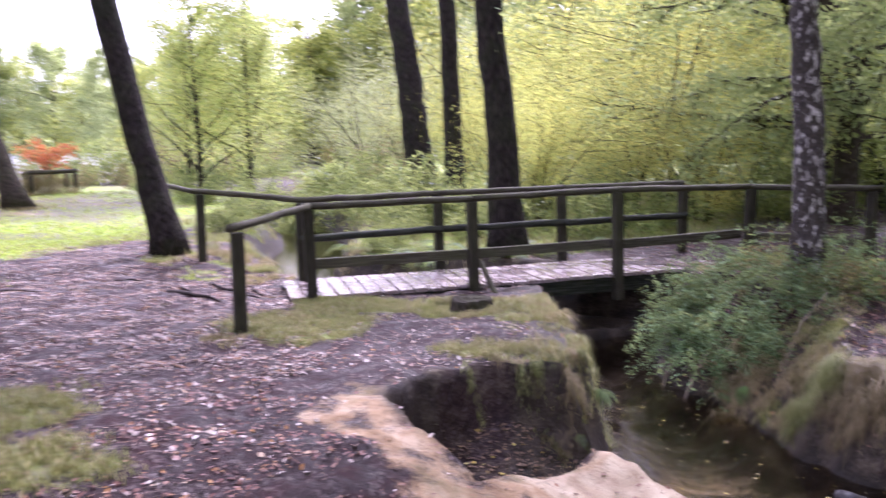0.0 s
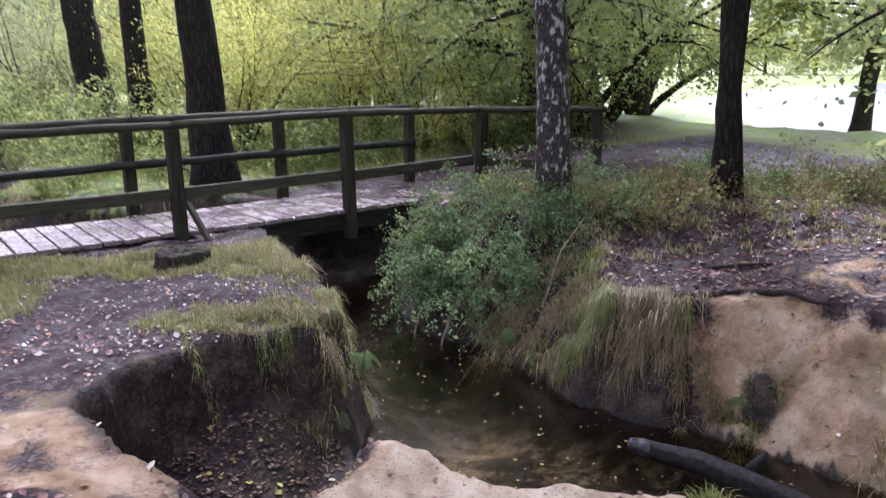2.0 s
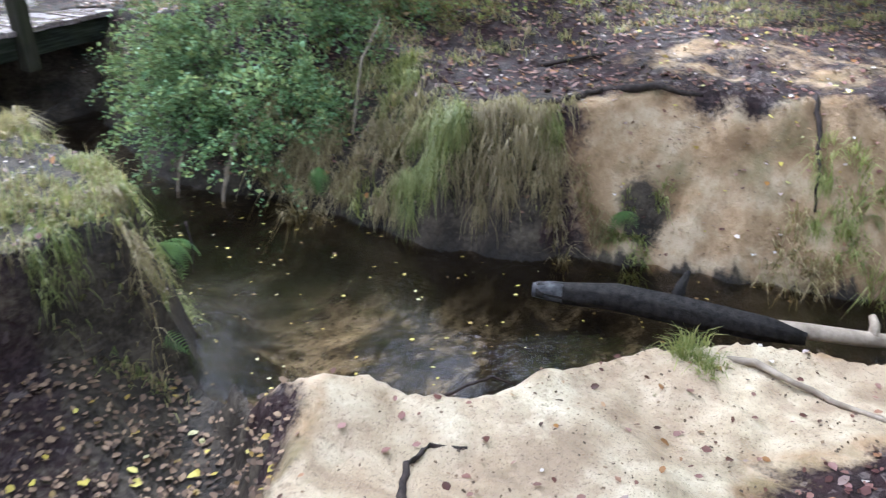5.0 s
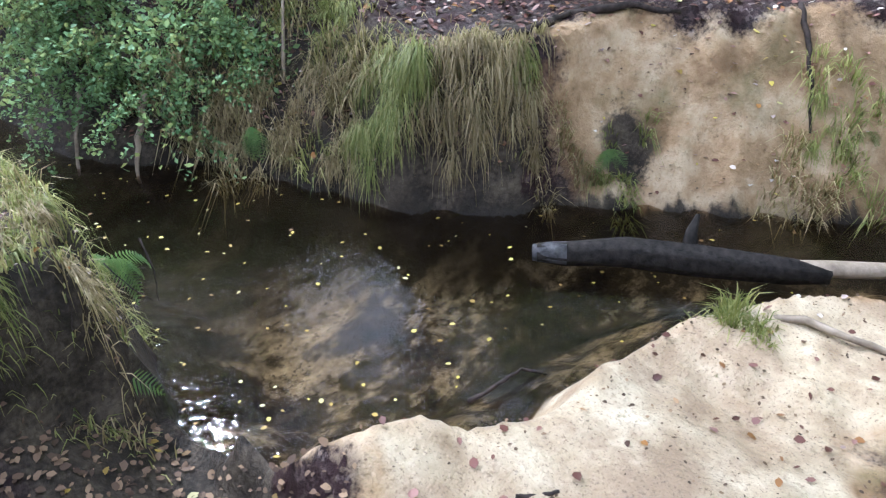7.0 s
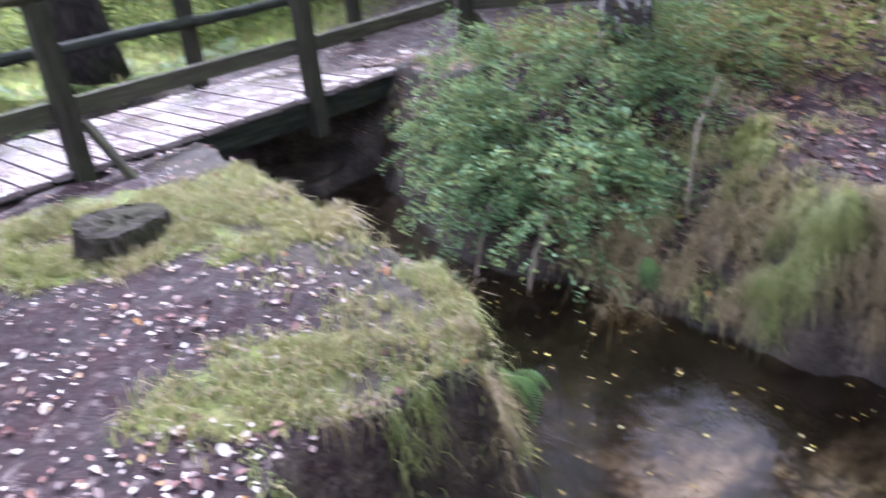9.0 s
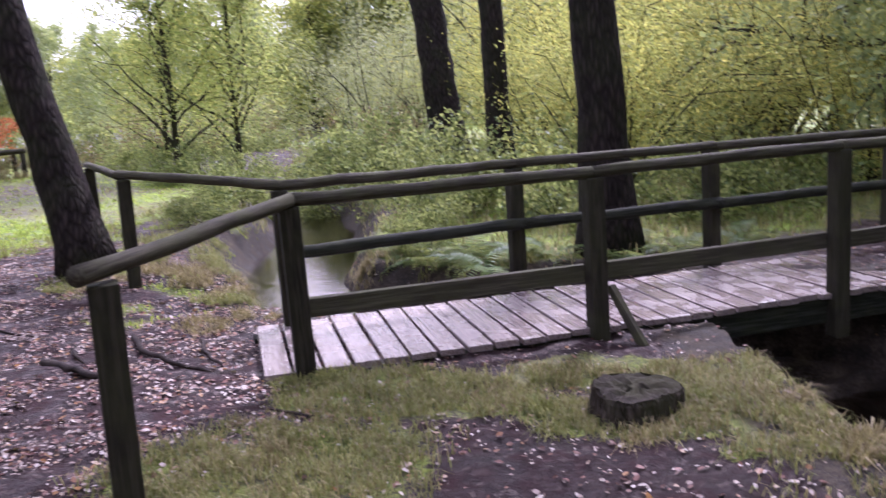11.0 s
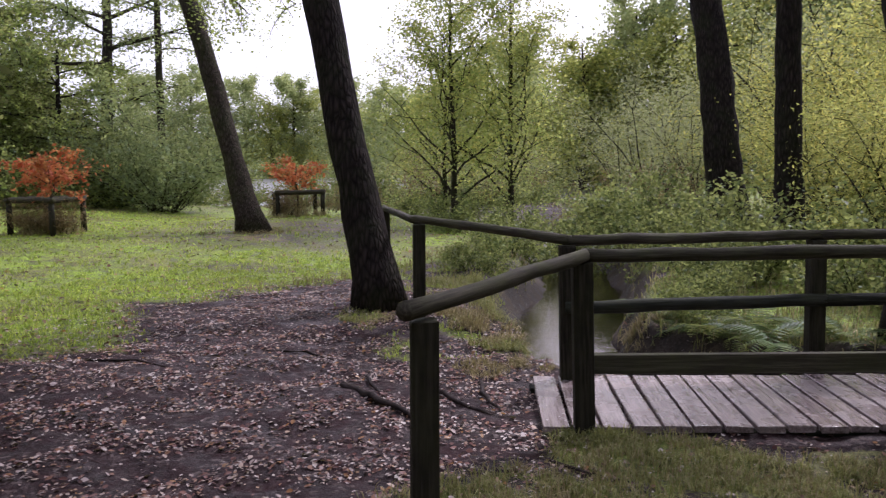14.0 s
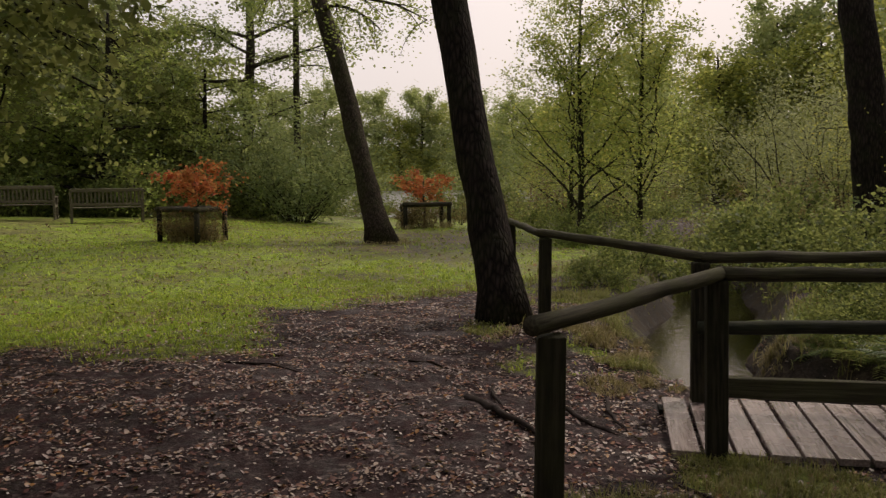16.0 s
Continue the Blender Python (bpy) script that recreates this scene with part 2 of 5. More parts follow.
GROUND = ground_material()
POST = wood_material("weathered_post", (0.016, 0.0138, 0.0108), (0.05, 0.043, 0.033), 0.35, 0.75, "z")
RAIL = wood_material("weathered_rail", (0.035, 0.030, 0.0235), (0.105, 0.092, 0.068), 0.55, 0.72, "x")
PLANK = wood_material("wet_planks", (0.16, 0.122, 0.115), (0.35, 0.28, 0.265), 0.0, 0.42, "y", 0.95)
BEAM = wood_material("dark_beam", (0.012, 0.0132, 0.0108), (0.042, 0.045, 0.036), 0.25, 0.8, "x")
STUMP = wood_material("cut_stump", (0.018, 0.014, 0.012), (0.06, 0.048, 0.04), 0.3, 0.85, "z")
BENCH = wood_material("bench_wood", (0.10, 0.088, 0.066), (0.24, 0.21, 0.16), 0.15, 0.75, "x")
BARK = bark_material("dark_bark", (0.007, 0.0058, 0.0055), (0.045, 0.035, 0.031), 1.0, 0.12)
BARK_BROWN = bark_material("brown_bark", (0.012, 0.0095, 0.0075), (0.085, 0.066, 0.052), 1.3, 0.2)
BARK_THIN = bark_material("twig_bark", (0.02, 0.017, 0.013), (0.075, 0.062, 0.046), 3.0, 0.35)
BIRCH = birch_material()
ROOT = plain_material("root_wood", (0.010, 0.0075, 0.007), (0.055, 0.040, 0.035), 22)
LOG = plain_material("wet_black_log", (0.003, 0.0026, 0.0025), (0.026, 0.021, 0.019), 24, 0.8)
PALEWOOD = plain_material("bare_pale_wood", (0.14, 0.105, 0.078), (0.32, 0.26, 0.20), 12, 0.6)
WATER = water_material("stream_water", 1.33, (0.66, 0.60, 0.50, 1))
STILL = water_material("still_water", 2.7, (0.4, 0.34, 0.28, 1), 0.2)
LAKE = lake_material()
L_WILLOW = leaf_material("willow_leaves", [(0.108, 0.156, 0.03), (0.336, 0.396, 0.078), (0.624, 0.6, 0.132)], 0.58)
L_YELLOW = leaf_material("yellowing_leaves", [(0.143, 0.154, 0.0275), (0.462, 0.418, 0.0715), (0.7, 0.583, 0.0935)], 0.58)
L_GREEN = leaf_material("green_leaves", [(0.129, 0.213, 0.0456), (0.228, 0.342, 0.0627), (0.37, 0.456, 0.0855)], 0.55)
L_DARK = leaf_material("dark_leaves", [(0.0319, 0.058, 0.0188), (0.0653, 0.0986, 0.0261), (0.109, 0.138, 0.0362)], 0.5)
L_BIRCH = leaf_material("birch_leaves", [(0.114, 0.182, 0.0683), (0.205, 0.296, 0.114), (0.296, 0.364, 0.137)], 0.5)
# distance haze is mixed into these leaf colours, paler and greyer
L_FAR_HAZY = leaf_material("hazy_far_leaves", [(0.18, 0.24, 0.102), (0.312, 0.396, 0.168), (0.48, 0.528, 0.252)], 0.55)
L_WETLEAF = leaf_material("wet_brown_leaf", [(0.045, 0.029, 0.021), (0.10, 0.062, 0.042), (0.18, 0.115, 0.075), (0.27, 0.18, 0.11)], 0.05, 0.65)
L_RED = leaf_material("red_maple_leaves", [(0.35, 0.035, 0.018), (0.55, 0.065, 0.03), (0.62, 0.12, 0.05)], 0.45)
L_BRAMBLE = leaf_material("bramble_leaves", [(0.018, 0.045, 0.018), (0.09, 0.18, 0.075), (0.25, 0.40, 0.20)], 0.35, 0.62)
L_FERN = leaf_material("fern_leaves", [(0.03, 0.065, 0.02), (0.055, 0.115, 0.03), (0.09, 0.155, 0.042)], 0.4)
L_DEAD = leaf_material("dead_scrub", [(0.09, 0.05, 0.03), (0.17, 0.09, 0.05), (0.20, 0.14, 0.07)], 0.3)
L_LOW = leaf_material("low_growth_leaves", [(0.05, 0.09, 0.022), (0.15, 0.22, 0.055), (0.30, 0.37, 0.10)], 0.5)
L_YELLOWLEAF = leaf_material("yellow_fallen_leaf", [(0.10, 0.05, 0.02), (0.32, 0.22, 0.04), (0.50, 0.42, 0.08), (0.42, 0.38, 0.20)], 0.1, 0.5)
L_GRASS = leaf_material("grass_blades", [(0.07, 0.10, 0.024), (0.20, 0.215, 0.06), (0.38, 0.35, 0.15)], 0.35)
L_DRY = leaf_material("dry_grass_blades", [(0.10, 0.072, 0.038), (0.25, 0.185, 0.10), (0.44, 0.355, 0.21)], 0.35)
L_LITTER = leaf_material("fallen_leaf", [(0.0439, 0.0156, 0.0146), (0.0963, 0.0348, 0.0305), (0.167, 0.0708, 0.0597), (0.282, 0.15, 0.133), (0.298, 0.138, 0.0332)], 0.1, 0.4)
L_PALE = leaf_material("pale_fallen_leaf", [(0.22, 0.15, 0.13), (0.40, 0.32, 0.29), (0.58, 0.52, 0.48), (0.40, 0.24, 0.12)], 0.05, 0.42)
L_LAWN = leaf_material("lawn_blades", [(0.15, 0.25, 0.022), (0.325, 0.475, 0.0495), (0.55, 0.62, 0.099)], 0.4)


# ---------------------------------------------------------------- mesh tools
def mesh_of(name, verts, faces, mats, smooth=False):
    me = bpy.data.meshes.new(name)
    me.from_pydata([tuple(v) for v in verts], [], faces)
    for mt in mats if isinstance(mats, (list, tuple)) else [mats]:
        me.materials.append(mt)
    if smooth:
        me.polygons.foreach_set("use_smooth", [True] * len(me.polygons))
    me.update()
    return me


def part(name, me, parent, m=None, label=""):
    ob = new(name, me)
    ob.parent = parent
    if m is not None:
        ob.matrix_basis = m
    return tagged(ob, label) if label else ob


def thing(name, label, category, group="", m=None):
    ob = new(name)
    ob.empty_display_size = 0.2
    if m is not None:
        ob.matrix_basis = m
    return tagged(ob, label, category, group)


def tube(verts, faces, pts, radii, n=8, cap=True, wobble=0.0, rng=None):
    """A tapered limb along pts."""
    pts = [Vector(p) for p in pts]
    base = len(verts)
    side = Vector((1, 0.13, 0.07))
    for i, p in enumerate(pts):
        d = (pts[min(i + 1, len(pts) - 1)] - pts[max(i - 1, 0)]).normalized()
        u = (side - d * side.dot(d)).normalized()
        v = d.cross(u)
        for k in range(n):
            a = 2 * math.pi * k / n
            r = radii[i] * (1 + (rng.uniform(-wobble, wobble) if rng else 0))
            verts.append(p + u * (r * math.cos(a)) + v * (r * math.sin(a)))
    for i in range(len(pts) - 1):
        for k in range(n):
            a, b = base + i * n + k, base + i * n + (k + 1) % n
            faces.append((a, b, b + n, a + n))
    if cap:
        faces.append(tuple(base + k for k in reversed(range(n))))
        faces.append(tuple(base + (len(pts) - 1) * n + k for k in range(n)))


def tube_mesh(name, pts, radii, mat, n=10, wobble=0.0, seed=1):
    v, f = [], []
    tube(v, f, pts, radii, n, True, wobble, random.Random(seed))
    return mesh_of(name, v, f, mat, True)


def boxy(name, x, y, z, mat, bevel=0.012, seed=0, jit=0.0):
    """A board or post, centred, with worn edges."""
    bm = bmesh.new()
    bmesh.ops.create_cube(bm, size=1.0)
    bmesh.ops.scale(bm, vec=(x, y, z), verts=bm.verts)
    if bevel:
        bmesh.ops.bevel(bm, geom=bm.edges[:], offset=bevel, segments=2, affect="EDGES", profile=0.6)
    if jit:
        rng = random.Random(seed)
        for vv in bm.verts:
            vv.co += Vector([rng.uniform(-jit, jit) for _ in range(3)])
    me = bpy.data.meshes.new(name)
    bm.to_mesh(me)
    bm.free()
    me.materials.append(mat)
    return me


def leaf_mesh(name, centres, size, mat, rng, aspect=0.5, droop=0.3, normal_up=0.0, wide=0.35):
    """One small folded blade of foliage at each centre."""
    c = np.asarray(centres, float)
    n = len(c)
    ax = rng.normal(size=(n, 3))
    ax[:, 2] = ax[:, 2] * 0.7 - droop
    ax /= np.linalg.norm(ax, axis=1)[:, None]
    nr = rng.normal(size=(n, 3))
    nr[:, 2] += normal_up
    sd = np.cross(ax, nr)
    sd /= np.linalg.norm(sd, axis=1)[:, None] + 1e-9
    up = np.cross(sd, ax)
    s = (size * rng.uniform(1 - wide, 1 + wide, n))[:, None]
    w = s * aspect
    quad = np.stack([c - ax * s * 0.5, c + sd * w * 0.5 + up * s * 0.08, c + ax * s * 0.5, c - sd * w * 0.5 + up * s * 0.08], 1).reshape(-1, 3)
    me = bpy.data.meshes.new(name)
    me.vertices.add(4 * n)
    me.vertices.foreach_set("co", quad.ravel())
    me.loops.add(4 * n)
    me.loops.foreach_set("vertex_index", np.arange(4 * n))
    me.polygons.add(n)
    me.polygons.foreach_set("loop_start", np.arange(0, 4 * n, 4))
    me.polygons.foreach_set("loop_total", np.full(n, 4))
    me.materials.append(mat)
    me.update(calc_edges=True)
    return me


def blade_mesh(name, base, height, mat, rng, lean=0.35, width=0.006, flow=None):
    """Grass: each blade a bent, tapering strip from its base."""
    b = np.asarray(base, float)
    n = len(b)
    a = rng.uniform(0, 2 * np.pi, n)
    h = (np.asarray(height) * rng.uniform(0.5, 1.3, n))[:, None]
    out = np.stack([np.cos(a), np.sin(a), 0 * a], 1) * (lean * rng.uniform(0.2, 1.6, n))[:, None]
    if flow is not None:
        out = out + flow
    sd = np.stack([-np.sin(a), np.cos(a), 0 * a], 1) * width
    up = np.array([0, 0, 1.0])
    p1 = b + h * (0.55 * up + 0.3 * out)
    p2 = b + h * (0.85 * up + 1.0 * out) - h * up * (np.linalg.norm(out, axis=1)[:, None] ** 2) * 0.5
    v = np.stack([b - sd, b + sd, p1 + sd * 0.8, p1 - sd * 0.8, p2], 1).reshape(-1, 3)
    me = bpy.data.meshes.new(name)
    me.vertices.add(5 * n)
    me.vertices.foreach_set("co", v.ravel())
    idx = np.array([0, 1, 2, 3, 3, 2, 4])[None] + 5 * np.arange(n)[:, None]
    me.loops.add(7 * n)
    me.loops.foreach_set("vertex_index", idx.ravel())
    st = np.stack([7 * np.arange(n), 7 * np.arange(n) + 4], 1).ravel()
    me.polygons.add(2 * n)
    me.polygons.foreach_set("loop_start", st)
    me.polygons.foreach_set("loop_total", np.tile([4, 3], n))
    me.materials.append(mat)
    me.update(calc_edges=True)
    return me


# ---------------------------------------------------------------- the lie of the land
LAND_NEAR = [(0.7, 0.1, 0.30), (-3, 1, 0.28), (0.2, 2.2, 0.06), (-2, 4.5, 0.12), (-0.65, 4.5, 0.06), (0.2, 3.5, -0.05), (0.9, 4.3, -0.28), (1.5, 5.0, -0.52),
             (2.5, 4.7, -0.72), (2.7, 4.1, -0.60), (3.2, 4.4, -0.78), (2.2, 3.0, -0.25), (-0.5, 5.4, 0.0), (-0.4, 6.3, 0.02), (0.6, 7.0, 0.0), (0.6, 8.2, 0.03), (-2.1, 7.6, 0.0),
             (-2.0, 9.4, -0.07), (-2.5, 10.0, -0.12), (-0.3, 9.5, -0.10), (-5.1, 12.2, 0.08), (-3.5, 9.5, 0.0), (-6, 8, 0.05), (-3.2, 11.0, -0.05)]
LAND_FAR = [(3.6, 9.3, 0.28), (5.2, 8.7, 0.30), (3.3, 8.2, 0.05), (3.4, 7.2, -0.1), (4.1, 7.1, -0.03), (4.8, 6.3, 0.06), (5.3, 6.6, 0.18), (5.4, 5.0, 0.1), (3.6, 12.0, -0.02),
            (5.1, 11.3, 0.0), (8, 14, 0.1), (10, 18, 0.12), (20, 25, 0.0), (0.2, 13.3, -0.05), (-1.2, 18.7, 0.0), (-3, 23, 0.0), (-1.5, 13.2, -0.2), (-6.5, 17, -0.1),
            (-12.4, 19, 0.24), (-15.6, 16.6, 0.25), (-14, 23, 0.3), (-21.5, 17.8, 0.58), (-24, 16, 0.62), (8, 3, 0.3), (-10, 2, 0.3), (-9, 28, -0.1), (12, 8, 0.4)]
LAND = np.array(LAND_NEAR + LAND_FAR)
# banks of the lower stream at the water's edge
BANK_L = [(0.9, 10.6), (1.02, 9.3), (1.12, 8.4), (1.28, 7.6), (1.3, 7.0), (1.08, 6.6), (1.1, 6.0), (1.35, 5.9), (1.65, 5.62), (2.35, 5.42), (2.95, 5.22), (3.45, 4.78), (4.2, 3.6), (5.0, 1.5), (6.0, -3)]
BANK_R = [(2.3, 11.3), (2.0, 9.3), (2.15, 8.8), (2.55, 8.25), (2.72, 7.6), (2.82, 7.05), (3.15, 6.5), (3.45, 6.3), (3.7, 5.9), (4.2, 5.0), (5.3, 3.6), (6.4, 1.5), (7.5, -3)]
# banks of the upper stream
BANK_UL = [(0.9, 10.6), (-0.8, 11.2), (-2.2, 11.1), (-2.9, 11.4), (-3.4, 12.3), (-4.2, 13.6), (-4.75, 15.2), (-5.3, 18.4), (-7.5, 24), (-10, 34), (-12, 48)]
BANK_UR = [(2.3, 11.3), (0.6, 12.2), (-1.2, 12.9), (-2.6, 13.4), (-3.1, 14.4), (-3.3, 16.2), (-4.0, 19), (-5.8, 24), (-7.5, 34), (-8, 48)]
ALCOVE = [(-0.42, 5.75), (-0.33, 6.0), (-0.1, 6.3), (0.25, 6.55), (0.7, 6.66), (1.25, 6.72), (1.25, 5.95), (1.05, 5.5), (0.75, 5.1), (0.3, 4.7), (-0.1, 5.2)]
SANDS = [[(0.35, 4.95), (0.75, 4.75), (1.1, 4.5), (1.7, 4.15), (2.3, 4.3), (2.75, 4.25), (3.1, 3.4), (3.8, 3.0), (3.6, 4.6), (3.0, 5.3), (1.6, 5.75), (1.0, 5.75), (0.85, 5.35), (0.5, 5.1)],
         [(3.5, 6.2), (3.55, 6.5), (3.72, 6.5), (3.9, 6.62), (4.1, 6.55), (4.35, 6.15), (4.75, 5.5), (5.0, 5.0), (5.3, 4.4), (4.5, 4.4), (3.85, 5.1), (3.4, 5.75)]]
MUDDY_SANDS = [[(-0.4, 6.0), (-0.8, 6.0), (-0.85, 5.2), (-0.35, 4.5), (0.3, 4.1), (1.0, 4.2), (0.9, 4.8), (0.4, 5.0), (0.0, 5.3), (-0.33, 5.6)],
               [(4.05, 6.65), (4.5, 6.1), (5.0, 5.3), (5.6, 5.0), (6.0, 5.8), (5.3, 6.9), (4.6, 7.0)]]
LAWN = [(-8.9, 8.3), (-7.5, 8.9), (-6.5, 9.6), (-7.2, 10.5), (-8.0, 11.5), (-7.6, 12.6), (-6.9, 14.9), (-5.6, 15.6), (-6, 19), (-9, 26), (-14, 30), (-30, 34), (-40, 10), (-20, 4)]


def inside(poly, x, y):
    p = np.asarray(poly)
    hit = np.zeros(np.shape(x), bool)
    for (x0, y0), (x1, y1) in zip(p, np.roll(p, -1, 0)):
        hit ^= ((y0 > y) != (y1 > y)) & (x < (x1 - x0) * (y - y0) / (y1 - y0 + 1e-12) + x0)
    return hit


def from_line(line, x, y, closed=False):
    p = np.asarray(line)
    best = np.full(np.shape(x), 1e9)
    for (x0, y0), (x1, y1) in zip(p if closed else p[:-1], np.roll(p, -1, 0) if closed else p[1:]):
        dx, dy = x1 - x0, y1 - y0
        t = np.clip(((x - x0) * dx + (y - y0) * dy) / (dx * dx + dy * dy + 1e-12), 0, 1)
        best = np.minimum(best, np.hypot(x - x0 - t * dx, y - y0 - t * dy))
    return best


def signed(poly, x, y):
    d = from_line(poly, x, y, True)
    return np.where(inside(poly, x, y), -d, d)


def waves(x, y, s, seed=0):
    """Smooth unevenness of about unit size, with features of s metres."""
    r = np.random.default_rng(seed)
    out = np.zeros(np.shape(x))
    for k in range(10):
        a, f, ph = r.uniform(0, 2 * np.pi), r.uniform(0.6, 2.2) / s, r.uniform(0, 2 * np.pi)
        out = out + np.sin((x * np.cos(a) + y * np.sin(a)) * f * 2 * np.pi + ph) / (0.7 + f * s)
    return out / 2.6


def smooth01(v):
    v = np.clip(v, 0, 1)
    return v * v * (3 - 2 * v)


LOWER = BANK_L + BANK_R[::-1]
UPPER = BANK_UL + BANK_UR[::-1]


def lake_depth(x, y):
    """Below zero over open water: the large lake ahead and the pond to the right."""
    far = np.hypot(x, y - 4)
    az = np.degrees(np.arctan2(-x, y - 4))
    w = 2.5 * waves(x, y, 17, 5)
    shore_a = 44 + 6 * np.cos(np.radians(az * 5)) + w
    lake = np.where((az > 12) & (az < 62), np.maximum(shore_a - far, far - 230), 60.0)
    lake = np.maximum(lake, np.maximum(15 - az, az - 56) * far * 0.017)
    px, py = (x - 52) * 0.80 + (y - 46) * 0.6, -(x - 52) * 0.6 + (y - 46) * 0.80
    pond = (np.hypot(px / 42, py / 17) - 1) * 17 + 0.6 * w
    return np.minimum(lake, pond)


def land(x, y):
    x, y = np.asarray(x, float), np.asarray(y, float)
    num, den = np.zeros(x.shape), np.zeros(x.shape)
    for px, py, pz in LAND:
        w = 1 / (((x - px) ** 2 + (y - py) ** 2) + 0.15) ** 1.7
        num, den = num + w * pz, den + w
    h = num / den
    near = np.hypot(x, y - 6)
    h = h + 0.018 * waves(x, y, 0.9, 1) + 0.012 * waves(x, y, 0.33, 2) + 0.007 * waves(x, y, 0.15, 4) + 0.08 * waves(x, y, 9, 3) * smooth01((near - 9) / 10)
    # far ground: gentle rise beyond the lake
    far = np.hypot(x, y)
    h = h + smooth01((far - 190) / 300) * 22
    ld = lake_depth(x, y)
    h = np.where(far > 24, np.minimum(h, -0.55 + 0.22 * ld + 0.02 * ld * np.abs(ld)), h)
    h = np.maximum(h, -2.0)
    # hollow under the turf
    da = signed(ALCOVE, x, y) + 0.035 * waves(x, y, 0.5, 7)
    floor = np.maximum(-0.46 - 0.30 * np.clip((6.55 - y) / 0.65, 0, 1) - 0.36 * smooth01((x - 0.45) / 0.6), -0.865) + 0.018 * waves(x, y, 0.4, 8)
    sandside = smooth01((x - y + 5.7) / 0.8)
    h = h + (np.minimum(floor, h) - h) * smooth01((-da + 0.03) / (0.12 + 0.28 * sandside))
    # lower stream
    dl = signed(LOWER, x, y) + 0.05 * waves(x, y, 0.6, 9)
    right = from_line(BANK_R, x, y) < from_line(BANK_L, x, y)
    wide = np.where(right, 1.0 - 0.40 * smooth01((y - 6.3) / 0.25) * smooth01((7.5 - y) / 0.5) + 0.25 * smooth01((y - 7.4) / 0.8) - 0.6 * smooth01((y - 9.6) / 1.0), 0.30 + 0.55 * smooth01((6.1 - y) / 0.5))
    rise = np.where(right, 1.25, 1.1)
    prof = -0.92 + rise * np.maximum(dl, 0) / wide * (1.25 - 0.25 * np.clip(dl / wide, 0, 1))
    bed = -0.93 - 0.22 * smooth01(-dl / 0.5) + 0.03 * waves(x, y, 0.7, 11)
    h = np.where(dl > 0, np.minimum(h, prof), bed)
    # a knob of sand and the dug-out nook beside it, and the crumbling edge of the sand cliff
    h = h + 0.13 * np.exp(-((x - 3.62) ** 2 + (y - 6.42) ** 2) / 0.02) - 0.30 * np.exp(-((x - 3.86) ** 2 + (y - 6.12) ** 2) / 0.016)
    cliff = smooth01((x - 3.8) / 0.4) * smooth01((6.9 - y) / 0.3) * smooth01((5.9 - x) / 0.5) * (dl > 0)
    h = h + cliff * (0.022 * waves(x, y, 0.7, 51) + 0.010 * waves(x, y, 0.2, 52))
    # lip of the near sand: a hump, a dip and a worn step behind it
    lip = smooth01((x - 0.7) / 0.3) * smooth01((3.2 - x) / 0.5) * smooth01((5.9 - y) / 0.3) * smooth01((y - 4.0) / 0.5)
    h = h + 0.09 * np.exp(-((x - 1.22) ** 2 + (y - 5.48) ** 2) / 0.07) - 0.07 * np.exp(-((x - 1.75) ** 2 + (y - 5.42) ** 2) / 0.03) + lip * 0.02 * waves(x, y, 0.45, 53)
    # upper stream
    du = signed(UPPER, x, y) + 0.10 * waves(x, y, 1.2, 10)
    prof = -0.66 + 1.1 * np.maximum(du, 0) / (0.42 + 0.35 * smooth01((y - 13) / 2))
    h = np.where(du > 0, np.minimum(h, prof), np.minimum(h, -0.75 - 0.2 * smooth01(-du / 0.6)))
    return h


def grid_axis(a, b, step, lo, hi, grow=1.09):
    mid = list(np.arange(a, b + step / 2, step))
    out, s = [], step
    v = mid[-1]
    while v < hi:
        s *= grow
        v += s
        out.append(v)
    low, s, v = [], step, mid[0]
    while v > lo:
        s *= grow
        v -= s
        low.append(v)
    return np.array(low[::-1] + mid + out)


def build_ground():
    xs, ys = grid_axis(-2.6, 5.6, 0.042, -900, 900), grid_axis(2.5, 12.2, 0.042, -700, 1100)
    X, Y = np.meshgrid(xs, ys)
    Z = land(X, Y)
    nx, ny = len(xs), len(ys)
    co = np.stack([X, Y, Z], -1).reshape(-1, 3)
    i = np.arange(nx * ny).reshape(ny, nx)
    quads = np.stack([i[:-1, :-1], i[:-1, 1:], i[1:, 1:], i[1:, :-1]], -1).reshape(-1, 4)
    me = bpy.data.meshes.new("ground")
    me.vertices.add(len(co))
    me.vertices.foreach_set("co", co.ravel())
    me.loops.add(quads.size)
    me.loops.foreach_set("vertex_index", quads.ravel())
    me.polygons.add(len(quads))
    me.polygons.foreach_set("loop_start", np.arange(0, quads.size, 4))
    me.polygons.foreach_set("loop_total", np.full(len(quads), 4))
    me.polygons.foreach_set("use_smooth", np.ones(len(quads), bool))
    me.update(calc_edges=True)
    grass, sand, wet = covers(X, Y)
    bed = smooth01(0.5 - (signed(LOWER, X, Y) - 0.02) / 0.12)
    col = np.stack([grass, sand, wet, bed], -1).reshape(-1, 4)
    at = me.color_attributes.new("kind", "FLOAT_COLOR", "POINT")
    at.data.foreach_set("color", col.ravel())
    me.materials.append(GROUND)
    return tagged(new("ground", me), "leaf-strewn woodland soil with turf and pale sand", "ground", kind="structure")


